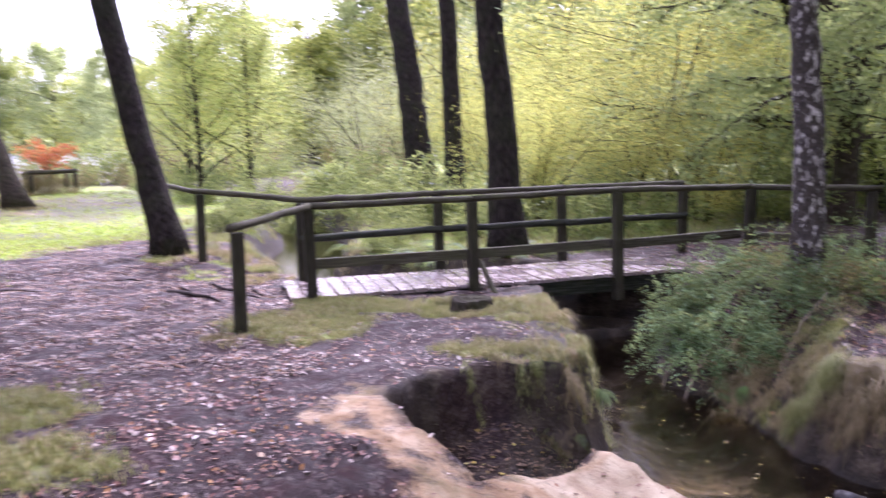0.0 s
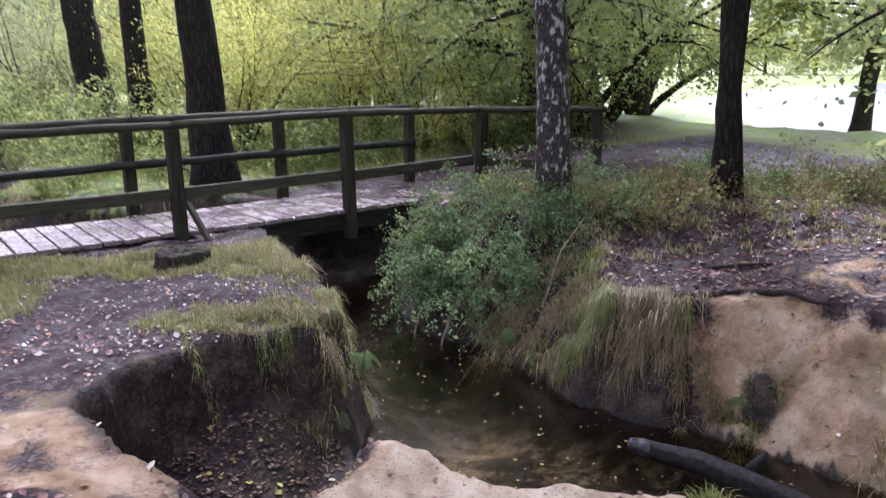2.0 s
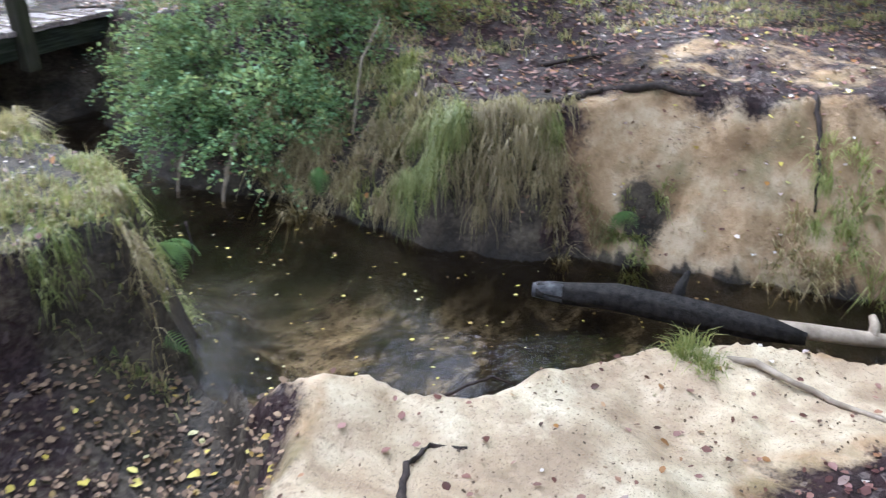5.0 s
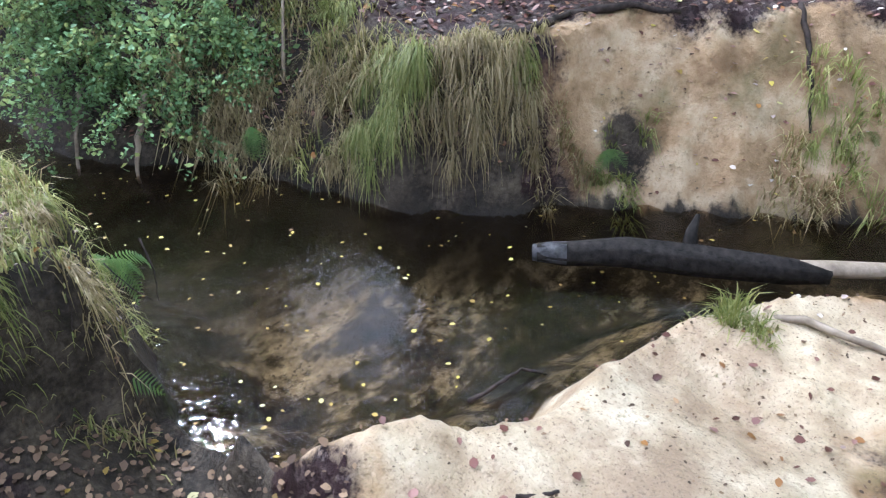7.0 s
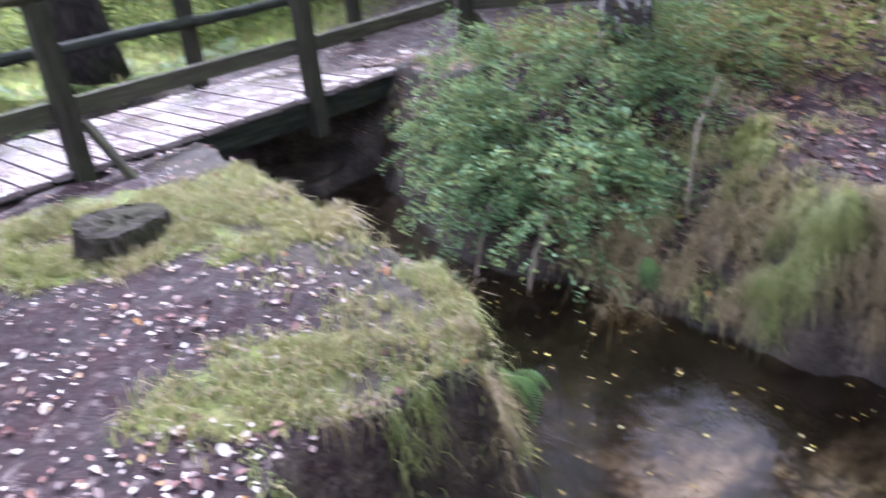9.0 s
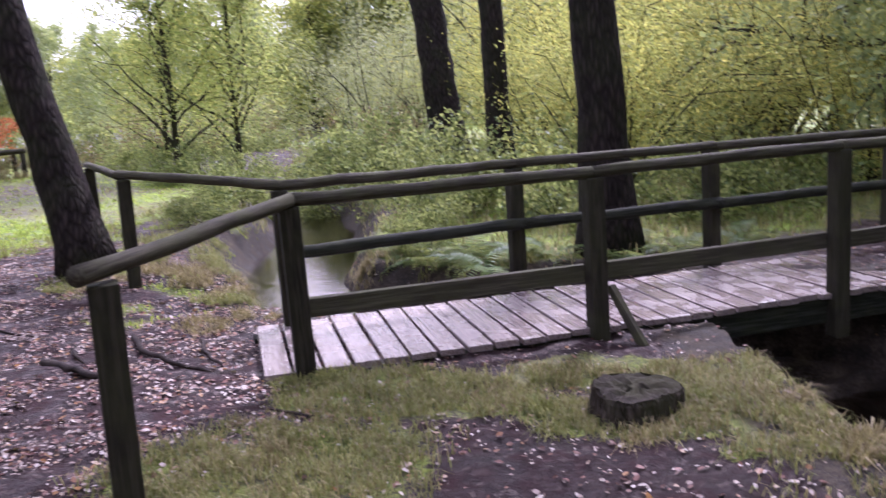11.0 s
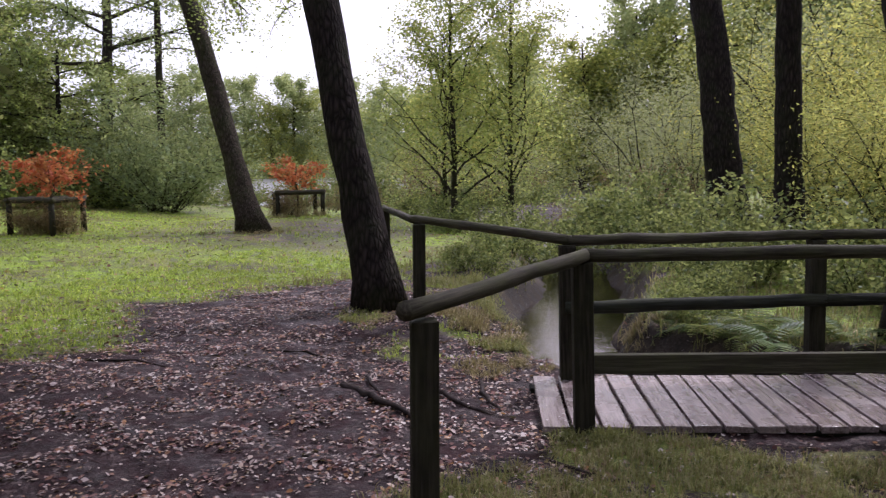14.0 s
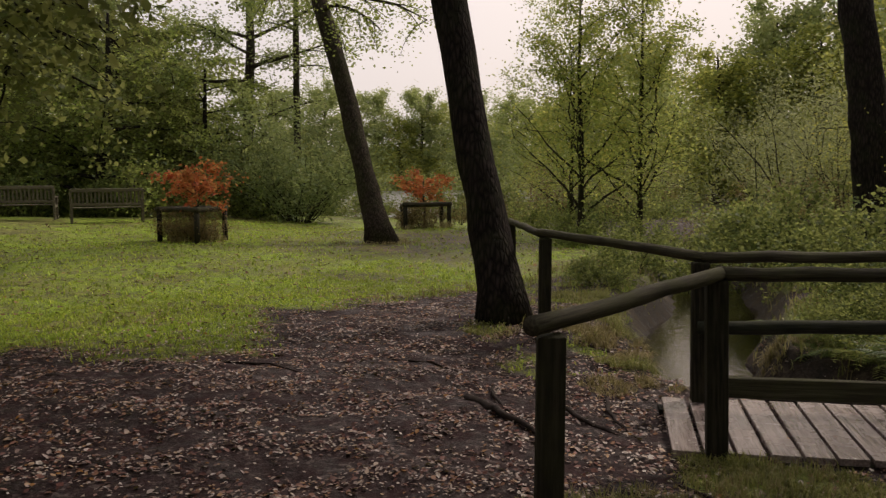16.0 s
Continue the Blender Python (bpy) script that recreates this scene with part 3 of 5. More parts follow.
def covers(x, y):
    """How far turf, sand and wet earth (with the nook's painted shade) cover the ground, 0 to 1."""
    wob = 0.35 * waves(x, y, 1.4, 21) + 0.15 * waves(x, y, 0.5, 22)

    def soft(d, w):
        return smooth01(0.5 - d / w)
    grass = soft(signed(LAWN, x, y) + wob, 0.9)

    def blob(px, py, r, ry=None):
        return soft((np.hypot((x - px) / r, (y - py) / (ry or r)) - 1) * r + 0.5 * wob, 0.5)
    for b in ((-1.75, 7.95, 0.75, 0.7), (-1.3, 9.0, 0.8, 0.35), (0.05, 8.75, 0.6, 0.42), (0.78, 8.55, 0.33, 0.9), (0.95, 7.05, 0.45, 0.45), (0.45, 6.95, 0.5, 0.3), (-4.9, 12.0, 0.6, 0.4), (-3.9, 11.4, 0.7, 0.8),
              (-3.2, 4.9, 0.9, 0.7), (-2.4, 4.0, 0.6, 0.5), (-1.35, 9.3, 0.5, 0.3), (-0.6, 9.4, 0.35, 0.25), (-0.1, 9.45, 0.8, 0.35), (0.5, 9.4, 0.5, 0.4)):
        grass = np.maximum(grass, 0.78 * blob(*b))
    beyond = soft(12.3 + 0.42 * (x + 1) - y, 1.0) * (1 - 0.85 * soft(np.abs((x - 3.6) * 0.75 - (y - 12.5) * 0.5) - 1.3, 1.5))
    grass = np.maximum(grass, np.where(x > -6, beyond, 0) * np.maximum(smooth01((x + 4.1 + 0.5 * wob) / 0.6), smooth01((y - 13.4 + wob) / 0.7)))
    grass = np.maximum(grass, soft(10.4 - x + 0.5 * wob, 2.0) * 0.9)
    grass = np.maximum(grass, smooth01((np.hypot(x, y - 6) - 30) / 10))
    # clumped turf over soil; the extra dark soil also stands for tree shade
    broken = smooth01((x + 7.5) / 0.8) * smooth01((-2.6 - x) / 0.4) * smooth01((y - 10.6) / 0.5) * smooth01((19 - y) / 2)
    grass = grass * (1 - broken * smooth01(0.75 + 0.9 * waves(x, y, 0.8, 26)))
    sand = np.zeros(np.shape(x))
    for s, full in zip(SANDS, (1.0, 0.78)):
        sand = np.maximum(sand, full * soft(signed(s, x, y) + 0.4 * wob, 0.4))
    for s, full in zip(MUDDY_SANDS, (0.64, 0.45)):
        sand = np.maximum(sand, soft(signed(s, x, y) + 0.5 * wob, 0.6) * (full + 0.2 * waves(x, y, 0.45, 25)))
    sand = sand * smooth01(1.15 + 0.35 * waves(x, y, 0.9, 23) + 0.1 * waves(x, y, 0.3, 24))
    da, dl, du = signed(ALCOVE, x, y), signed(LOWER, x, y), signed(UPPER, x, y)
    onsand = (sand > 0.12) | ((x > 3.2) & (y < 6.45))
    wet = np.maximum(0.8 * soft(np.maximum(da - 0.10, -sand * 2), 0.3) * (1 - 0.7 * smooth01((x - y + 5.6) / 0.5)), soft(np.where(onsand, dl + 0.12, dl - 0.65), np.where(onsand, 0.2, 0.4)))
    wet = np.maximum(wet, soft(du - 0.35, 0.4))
    # shade inside the dug-out nook, put into the colour as dark earth
    wet = np.maximum(wet, soft(np.hypot(x - 3.86, y - 6.1) - 0.14, 0.15))
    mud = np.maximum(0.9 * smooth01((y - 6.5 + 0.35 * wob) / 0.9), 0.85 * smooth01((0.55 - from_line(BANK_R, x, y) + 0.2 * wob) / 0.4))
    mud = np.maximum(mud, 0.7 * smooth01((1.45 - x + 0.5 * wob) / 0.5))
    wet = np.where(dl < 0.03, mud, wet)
    bare = np.zeros(np.shape(x))
    for px, py, rx, ry in ((-11.6, 17.9, 1.9, 0.9), (-10.9, 20.3, 2.0, 1.3), (-13.5, 21.0, 1.6, 0.8), (-9.5, 15.2, 0.8, 0.35)):
        worn = smooth01(0.62 - 0.62 * (np.hypot((x - px) / (1.35 * rx), (y - py) / (1.6 * ry)) - 0.4 + 0.8 * wob))
        grass = grass * (1 - 0.7 * worn)
        bare = np.maximum(bare, worn)
    return grass, np.maximum(sand, 0.58 * bare), wet


ground = build_ground()


def water_strip(name, left, right, z0, z1, label, mat):
    v, f = [], []
    k = 24
    for i in range(k + 1):
        t = i / k

        def at(line):
            q = t * (len(line) - 1)
            a = min(int(q), len(line) - 2)
            return Vector(line[a]).lerp(Vector(line[a + 1]), q - a)
        a, b = at(left), at(right)
        d = (b - a).normalized() * 0.7
        z = z0 + (z1 - z0) * smooth01(t * 5)
        v += [(*(a - d), z), (*(b + d), z)]
    p, q, r = (Vector(v[i]) for i in (0, 1, 3))
    facing_up = (q - p).cross(r - p).z > 0
    for i in range(k):
        quad = (2 * i, 2 * i + 1, 2 * i + 3, 2 * i + 2)
        f.append(quad if facing_up else quad[::-1])
    ob = new(name, mesh_of(name, v, f, mat))
    return tagged(ob, label, "water", kind="structure")


water_strip("water_1", BANK_L, BANK_R, -0.90, -0.90, "shallow brown stream over sand", WATER)
water_strip("water_2", BANK_UL, BANK_UR, -0.90, -0.66, "still stream water above the bridge", STILL)


def lake_sheet(name, x0, x1, y0, y1, z):
    v = [(x0, y0, z), (x1, y0, z), (x1, y1, z), (x0, y1, z)]
    return tagged(new(name, mesh_of(name, v, [(0, 1, 2, 3)], LAKE)), "bright lake reflecting a white sky", "water", kind="structure")


lake_sheet("water_3", -260, -5, 26, 300, -0.62)
lake_sheet("water_4", 8, 140, 12, 120, -0.58)

# ---------------------------------------------------------------- footbridge
ALONG, ACROSS = Vector((0.9145, 0.4045, 0)), Vector((-0.4045, 0.9145, 0))
START = Vector((-2.02, 9.40, 0))
TURN_B = math.degrees(math.atan2(0.4045, 0.9145))


def on_bridge(s, w, z):
    return START + ALONG * s + ACROSS * w + Vector((0, 0, z))


def post_mesh(name, top, bottom, seed, w=0.125):
    me = boxy(name, w, w, top - bottom, POST, 0.016, seed, 0.003)
    for v in me.vertices:
        v.co.z += (top + bottom) / 2
    return me


def rail_between(name, a, b, r, parent, seed, mat=None, over=0.0, label=""):
    """A round pole from a to b, its own axis along x."""
    a, b = Vector(a), Vector(b)
    d = b - a
    n = 9
    rng = random.Random(seed)
    length = d.length + 2 * over
    pts = [(length * (i / (n - 1)) - over, rng.uniform(-0.006, 0.006), rng.uniform(-0.007, 0.007)) for i in range(n)]
    me = tube_mesh(name, pts, [r * rng.uniform(0.95, 1.05) for _ in pts], mat or RAIL, 12, 0.03, seed)
    m = Matrix.Translation(a) @ d.to_track_quat("X", "Z").to_matrix().to_4x4()
    return part(name, me, parent, m, label)


def board_between(name, a, b, h, t, parent, seed, label=""):
    a, b = Vector(a), Vector(b)
    d = b - a
    me = boxy(name, d.length, t, h, RAIL, 0.010, seed, 0.003)
    m = Matrix.Translation((a + b) / 2) @ d.to_track_quat("X", "Z").to_matrix().to_4x4()
    return part(name, me, parent, m, label)


def build_bridge():
    br = thing("footbridge", "weathered wooden footbridge with log handrails over a stream", "bridge")
    rng = random.Random(4)
    DECK = -0.02
    front = [(0.0, -0.03, 1.03, -0.25), (2.05, -0.03, 1.04, -0.22), (4.1, -0.03, 1.08, -0.37), (6.15, -0.05, 1.04, -0.25)]
    rear = [(0.05, 1.16, 1.02, -0.5), (2.02, 1.36, 1.02, -0.7), (3.95, 1.36, 1.03, -0.8), (6.05, 1.42, 1.03, -0.3)]
    for i, (s, w, top, bottom) in enumerate(front + rear):
        p = on_bridge(s, w, 0)
        part("post", post_mesh("post", top, bottom, i), br, pose(p.x, p.y, 0, rng.uniform(-1, 1), rng.uniform(-1.2, 1.2), TURN_B))
    # side posts of the approach rails
    near_end = (-2.205, 7.54, 0)
    wing = (-4.38, 11.72, 0)
    far_end = (5.08, 11.40, 0)
    for i, (p, top) in enumerate(((near_end, 0.98), (wing, 1.06), (far_end, 1.03), ((-6.1, 14.1, 0), 1.05))):
        part("post", post_mesh("post", top, -0.35, 20 + i, 0.12), br, pose(*p, 0, rng.uniform(-1, 1), TURN_B + 10))
    # handrails
    tops = [on_bridge(s, w, top + 0.035) for s, w, top, _ in front]
    for i in range(3):
        rail_between("handrail", tops[i], tops[i + 1], 0.043, br, 40 + i, over=0.02)
    rail_between("handrail", (-2.21, 7.40, 1.035), tops[0], 0.043, br, 44, label="mossy log handrail with a sawn end")
    rail_between("handrail", tops[3], (5.18, 11.33, 1.07), 0.041, br, 45)
    btops = [on_bridge(s, w, top + 0.035) for s, w, top, _ in rear]
    for i in range(3):
        rail_between("handrail", btops[i], btops[i + 1], 0.041, br, 50 + i, over=0.02)
    rail_between("handrail", (-4.42, 11.76, 1.11), btops[0], 0.041, br, 54, over=0.03)
    rail_between("handrail", (-6.15, 14.15, 1.08), (-4.42, 11.76, 1.09), 0.041, br, 55)
    # low boards at the front, a middle pole at the rear
    for i in range(3):
        a, b = front[i], front[i + 1]
        board_between("kick_board", on_bridge(a[0] + 0.05, 0.055, 0.365), on_bridge(b[0] - 0.05, 0.055, 0.365 + 0.02 * i), 0.125, 0.05, br, 60 + i)
    board_between("kick_board", on_bridge(6.2, 0.0, 0.38), (5.15, 11.42, 0.33), 0.11, 0.05, br, 64)
    for i in range(3):
        a, b = rear[i], rear[i + 1]
        rail_between("middle_rail", on_bridge(a[0], a[1] - 0.09, 0.55), on_bridge(b[0], b[1] - 0.09, 0.56), 0.05, br, 70 + i, BEAM, 0.03, "dark wet middle pole")
    # braces
    for s, seed in ((2.12, 80), (6.25, 81)):
        board_between("brace", on_bridge(s, -0.08, 0.28), on_bridge(s + (0.10 if s < 4 else 0.25), -0.36 if s < 4 else -0.15, -0.10 if s < 4 else -0.02), 0.06, 0.05, br, seed)
    # beams and planks
    for w in (0.08, 1.12):
        a, b = on_bridge(-0.25, w, DECK - 0.15), on_bridge(6.0, w, DECK - 0.15)
        d = b - a
        part("beam", boxy("beam", d.length, 0.14, 0.2, BEAM, 0.01, 5), br, Matrix.Translation((a + b) / 2) @ d.to_track_quat("X", "Z").to_matrix().to_4x4())
    shapes = [boxy("plank", 0.168, 1.25, 0.045, PLANK, 0.007, 90 + i, 0.0025) for i in range(4)]
    s = -0.24
    i = 0
    while s < 5.85:
        c = on_bridge(s + 0.085, 0.6 + rng.uniform(-0.015, 0.015), DECK - 0.0225 + rng.uniform(-0.004, 0.004))
        part("plank", shapes[i % 4], br, pose(c.x, c.y, c.z, 0, rng.uniform(-0.5, 0.5), TURN_B - 2 + rng.uniform(-0.6, 0.6)))
        s += 0.192 + rng.uniform(-0.004, 0.004)
        i += 1
    return br


bridge = build_bridge()


# ---------------------------------------------------------------- trees
def curve(rng, start, way, length, n, bend=0.25, sag=0.0):
    p, d, out = Vector(start), Vector(way).normalized(), [Vector(start)]
    for _ in range(n):
        d = (d + Vector((rng.gauss(0, bend), rng.gauss(0, bend), rng.gauss(0, bend * 0.6) - sag)) * 0.6).normalized()
        p = p + d * (length / n)
        out.append(p.copy())
    return out


def limbs_of(rng, verts, faces, base, way, length, r, leaves, twigs=5, bend=0.22, sag=0.0, spread=0.35, leaf_from=0.3):
    pts = curve(rng, base, way, length, 6, bend, sag)
    tube(verts, faces, pts, [r * (1 - 0.85 * i / 6) for i in range(7)], 6, False)
    for _ in range(twigs):
        k = rng.randint(2, 6)
        d = (pts[k] - pts[k - 1]).normalized()
        w = d + Vector((rng.gauss(0, 0.7), rng.gauss(0, 0.7), rng.gauss(0, 0.5) - sag))
        tp = curve(rng, pts[k], w, length * rng.uniform(0.25, 0.5), 4, bend * 1.2, sag * 1.5)
        tube(verts, faces, tp, [r * 0.3 * (1 - 0.8 * i / 4) for i in range(5)], 4, False)
        leaves.append((tp, length * spread * 0.5))
    leaves.append((pts[int(6 * leaf_from):], length * spread * 0.45))


def scatter(rng, leaves, n):
    """Leaf places strung along the twigs, with gaps between the sprays."""
    out = []
    per = max(1, n // max(1, len(leaves)))
    for pts, sp in leaves:
        p = np.array([tuple(q) for q in pts])
        t = rng.uniform(0.1, len(p) - 1.001, per)
        i = t.astype(int)
        base = p[i] + (p[i + 1] - p[i]) * (t - i)[:, None]
        out.append(base + rng.normal(size=(per, 3)) * sp * rng.uniform(0.15, 0.6, per)[:, None])
    return np.concatenate(out)


def plant(name, label, category, group, bark, leaf, seed, trunk=None, radii=None, limbs=10, limb_from=0.35, limb_len=2.5, up=0.4, n_leaves=6000, leaf_size=0.09,
          aspect=0.5, stems=0, stem_len=3.0, stem_open=0.5, sag=0.05, twigs=5, spread=0.35, flare=1.5, sides=12, leaf2=None, share2=0.3, bend=0.22, taper_limb=0.4, foot=0.12):
    """A tree or shrub with its foot at the origin: a tapered trunk with limbs, and a crown of single leaves."""
    rng = random.Random(seed)
    nrng = np.random.default_rng(seed)
    verts, faces, leaves = [], [], []
    if trunk:
        ctrl = [Vector(p) for p in trunk]
        pts, rad = [], []
        steps = 22
        for i in range(steps + 1):
            q = i / steps * (len(ctrl) - 1)
            k = min(int(q), len(ctrl) - 2)
            p = ctrl[k].lerp(ctrl[k + 1], q - k)
            r = radii[k] + (radii[k + 1] - radii[k]) * (q - k)
            h = (p - ctrl[0]).length
            r *= 1 + (flare - 1) * math.exp(-h / 0.35)
            pts.append(p + Vector((rng.uniform(-1, 1), rng.uniform(-1, 1), 0)) * r * 0.07)
            rad.append(r)
        pts[0] = pts[0] - Vector((0, 0, foot))
        tube(verts, faces, pts, rad, sides, True, 0.07, rng)
        for i in range(limbs):
            f = limb_from + (1 - limb_from) * (i + rng.random()) / max(limbs, 1)
            k = min(int(f * steps), steps - 1)
            a = i * 2.4 + rng.uniform(-0.5, 0.5)
            w = Vector((math.cos(a), math.sin(a), up + rng.uniform(-0.25, 0.25)))
            size = limb_len * (1.1 - 0.55 * f) * rng.uniform(0.7, 1.2)
            limbs_of(rng, verts, faces, pts[k], w, size, min(rad[k] * 0.5, 0.05 * size * taper_limb + 0.012), leaves, twigs, bend, sag, spread)
    for i in range(stems):
        a = i * 2.4 + rng.uniform(-0.4, 0.4)
        o = stem_open * rng.uniform(0.3, 1.2)
        w = Vector((math.cos(a) * o, math.sin(a) * o, 1))
        b = Vector((math.cos(a) * 0.18, math.sin(a) * 0.18, -foot))
        limbs_of(rng, verts, faces, b, w, stem_len * rng.uniform(0.7, 1.15), (radii or [0.05])[0], leaves, twigs, bend, sag, spread, 0.2)
    root = thing(name, label, category, group)
    part("trunk" if trunk else "stem", mesh_of("trunk", verts, faces, bark, True), root)
    if n_leaves:
        c = scatter(nrng, leaves, n_leaves)
        if leaf2:
            pick = nrng.random(len(c)) < share2
            part("crown", leaf_mesh("crown", c[~pick], leaf_size, leaf, nrng, aspect, 0.25), root)
            part("crown", leaf_mesh("crown", c[pick], leaf_size, leaf2, nrng, aspect, 0.25), root, label="yellowing leaves")
        else:
            part("crown", leaf_mesh("crown", c, leaf_size, leaf, nrng, aspect, 0.25), root)
    return root


def ground_z(x, y):
    return float(land(np.array([x]), np.array([y]))[0])


def stand(root, x, y, turn=0.0, size=1.0, dz=0.0):
    root.matrix_basis = pose(x, y, ground_z(x, y) + dz, 0, 0, turn) @ Matrix.Diagonal((size, size, size, 1))
    return root


def again(root, x, y, turn, size=1.0, dz=0.0):
    m = pose(x, y, ground_z(x, y) + dz, 0, 0, turn) @ Matrix.Diagonal((size, size, size, 1))
    old = root.scale.copy()
    root.scale = (1, 1, 1)
    ob = copy_thing(root, m)
    root.scale = old
    return ob


# the two dark leaning trees on the turf
stand(plant("tree", "dark leaning tree trunk at the edge of the path", "tree", "", BARK, L_DARK, 11, [(0, 0, 0), (-0.35, 0.1, 1.5), (-0.85, 0.25, 3.4), (-1.25, 0.4, 5.5), (-1.4, 0.6, 9), (-1.5, 0.8, 12)],
            [0.235, 0.215, 0.205, 0.19, 0.14, 0.05], 16, 0.5, 4.6, 0.3, 15000, 0.105, 0.6, sag=0.03, flare=1.55), -5.14, 12.25, 0)
stand(plant("tree", "leaning brown tree on the lawn with a bare foot", "tree", "", BARK_BROWN, L_GREEN, 12, [(0, 0, 0), (-0.55, 0, 1.8), (-1.15, 0, 4.0), (-1.9, 0, 6.0), (-2.3, 0.2, 9), (-2.4, 0.3, 12)],
            [0.27, 0.235, 0.21, 0.19, 0.13, 0.05], 20, 0.56, 4.2, 0.15, 14000, 0.08, 0.6, sag=0.16, flare=1.6), -12.4, 19.1, 0)
# large tree beyond the bridge and the two behind it
stand(plant("tree", "tall straight dark tree beside the footbridge", "tree", "", BARK, L_WILLOW, 13, [(0, 0, 0), (-0.1, 0, 2), (-0.35, 0.1, 4.5), (-0.55, 0.2, 8), (-0.6, 0.3, 14)],
            [0.29, 0.25, 0.215, 0.19, 0.06], 18, 0.72, 5.2, 0.35, 20000, 0.085, 0.5, sag=0.02, flare=1.5), 0.2, 13.2, 0)
stand(plant("tree", "slim dark tree among willow scrub", "tree", "", BARK, L_WILLOW, 14, [(0, 0, 0), (-0.1, 0, 3), (-0.2, 0, 7), (-0.2, 0, 13)], [0.24, 0.2, 0.17, 0.05], 9, 0.7, 2.6, 0.3, 3000, 0.11), -1.2, 18.8, 0)
stand(plant("tree", "thick ivy-clad tree with a crooked side branch", "tree", "", BARK, L_WILLOW, 15, [(0, 0, 0), (-0.3, 0, 3), (-0.8, 0, 7), (-1.0, 0, 13)], [0.42, 0.37, 0.3, 0.08], 10, 0.68, 3.2, 0.25, 4500, 0.11), -2.6, 23.2, 0)
# birch and the forked tree on the far bank
stand(plant("birch_tree", "birch with peeling white and black bark", "tree", "", BIRCH, L_BIRCH, 16, [(0, 0, 0), (-0.06, 0, 1.4), (-0.18, 0, 3.0), (-0.3, 0.1, 6), (-0.3, 0.2, 10)],
            [0.185, 0.165, 0.14, 0.10, 0.03], 30, 0.62, 4.8, 0.35, 30000, 0.085, 0.6, sag=0.03, taper_limb=0.2, flare=1.25), 3.68, 9.42, 0)
forked = stand(plant("tree", "slim forked tree with two grown-together stems", "tree", "", BARK, L_GREEN, 17, [(0, 0, 0), (-0.02, 0, 1.2), (-0.05, 0.05, 3.0), (-0.3, 0.1, 6), (-0.5, 0.2, 9)],
                    [0.11, 0.10, 0.09, 0.07, 0.03], 22, 0.58, 4.8, 0.4, 22000, 0.085, sag=0.01, flare=1.3), 5.28, 8.82, 0)
part("trunk", tube_mesh("trunk", [(0.14, -0.05, -0.15), (0.10, -0.02, 0.5), (0.05, 0, 1.1), (0.10, 0, 2.0), (0.2, 0, 3.2), (0.3, 0, 6)], [0.085, 0.075, 0.07, 0.065, 0.06, 0.04], BARK, 10, 0.06, 3), forked)

# saplings by the upper stream
sapling = stand(plant("sapling", "slender alder sapling with thin yellow-green leaves", "tree", "saplings by the stream", BARK_THIN, L_GREEN, 21, [(0, 0, 0), (0.05, 0, 2), (-0.05, 0, 4.5), (0, 0, 7.2)], [0.085, 0.07, 0.045, 0.012],
                      22, 0.10, 3.0, 1.2, 12000, 0.085, 0.65, sag=0.02, spread=0.55, twigs=6, bend=0.3, leaf2=L_WILLOW, share2=0.5, flare=1.3), -9.75, 24.2, 0)
again(sapling, -8.55, 25.4, 130, 1.0)
again(sapling, -11.3, 27, 220, 0.85)

# willow scrub: dense yellow-green shrubs behind the bridge
willow = plant("willow_shrub", "yellow-green willow scrub with many thin stems", "shrub", "willow scrub", BARK_THIN, L_WILLOW, 31, stems=11, stem_len=4.6, stem_open=0.55, radii=[0.045], n_leaves=15000, leaf_size=0.092, aspect=0.38, sag=0.05, twigs=6, spread=0.36, leaf2=L_YELLOW, share2=0.3)
stand(willow, 2.8, 19.5, 0, 0.8)
yellow = plant("willow_shrub", "willow scrub turning autumn yellow", "shrub", "willow scrub", BARK_THIN, L_YELLOW, 32, stems=9, stem_len=5.2, stem_open=0.6, radii=[0.06], n_leaves=12000, leaf_size=0.085, aspect=0.38, sag=0.04, twigs=6, spread=0.36, leaf2=L_WILLOW, share2=0.4)
stand(yellow, 4.3, 22.5, 0, 1.1)
for x, y, a, s in ((0.6, 17.5, 40, 0.65), (-0.3, 21.5, 70, 0.7), (6.5, 21, 140, 0.95), (1.4, 24, 200, 0.95), (-1.0, 29, 260, 0.8), (8.5, 26, 310, 1.2), (5.0, 28, 90, 1.4), (0.9, 30, 30, 1.5)):
    again(willow, x, y, a, s)
for x, y, a, s in ((2.9, 27, 80, 1.0), (7.8, 23.5, 190, 1.0), (-0.6, 33, 250, 1.3), (4.0, 16.8, 300, 0.5), (3.2, 33, 10, 1.5)):
    again(yellow, x, y, a, s)
# grey-green leaves, lightened further to paint in the haze over the water
grey_willow = plant("willow_shrub", "pale grey-green willow bush by the water", "shrub", "willow scrub", BARK_THIN, leaf_material("hazy_grey_willow_leaves", [(0.16, 0.20, 0.10), (0.30, 0.34, 0.17), (0.46, 0.48, 0.28)], 0.45), 33,
                    stems=10, stem_len=5.0, stem_open=0.6, radii=[0.05], n_leaves=7500, leaf_size=0.12, aspect=0.34, sag=0.06, twigs=6, spread=0.38)
stand(grey_willow, -5.0, 36, 0, 0.8)
for x, y, a, s in ((-7.0, 38, 50, 1.0), (-2.5, 40, 120, 1.4), (-9.2, 44, 200, 1.0)):
    again(grey_willow, x, y, a, s)
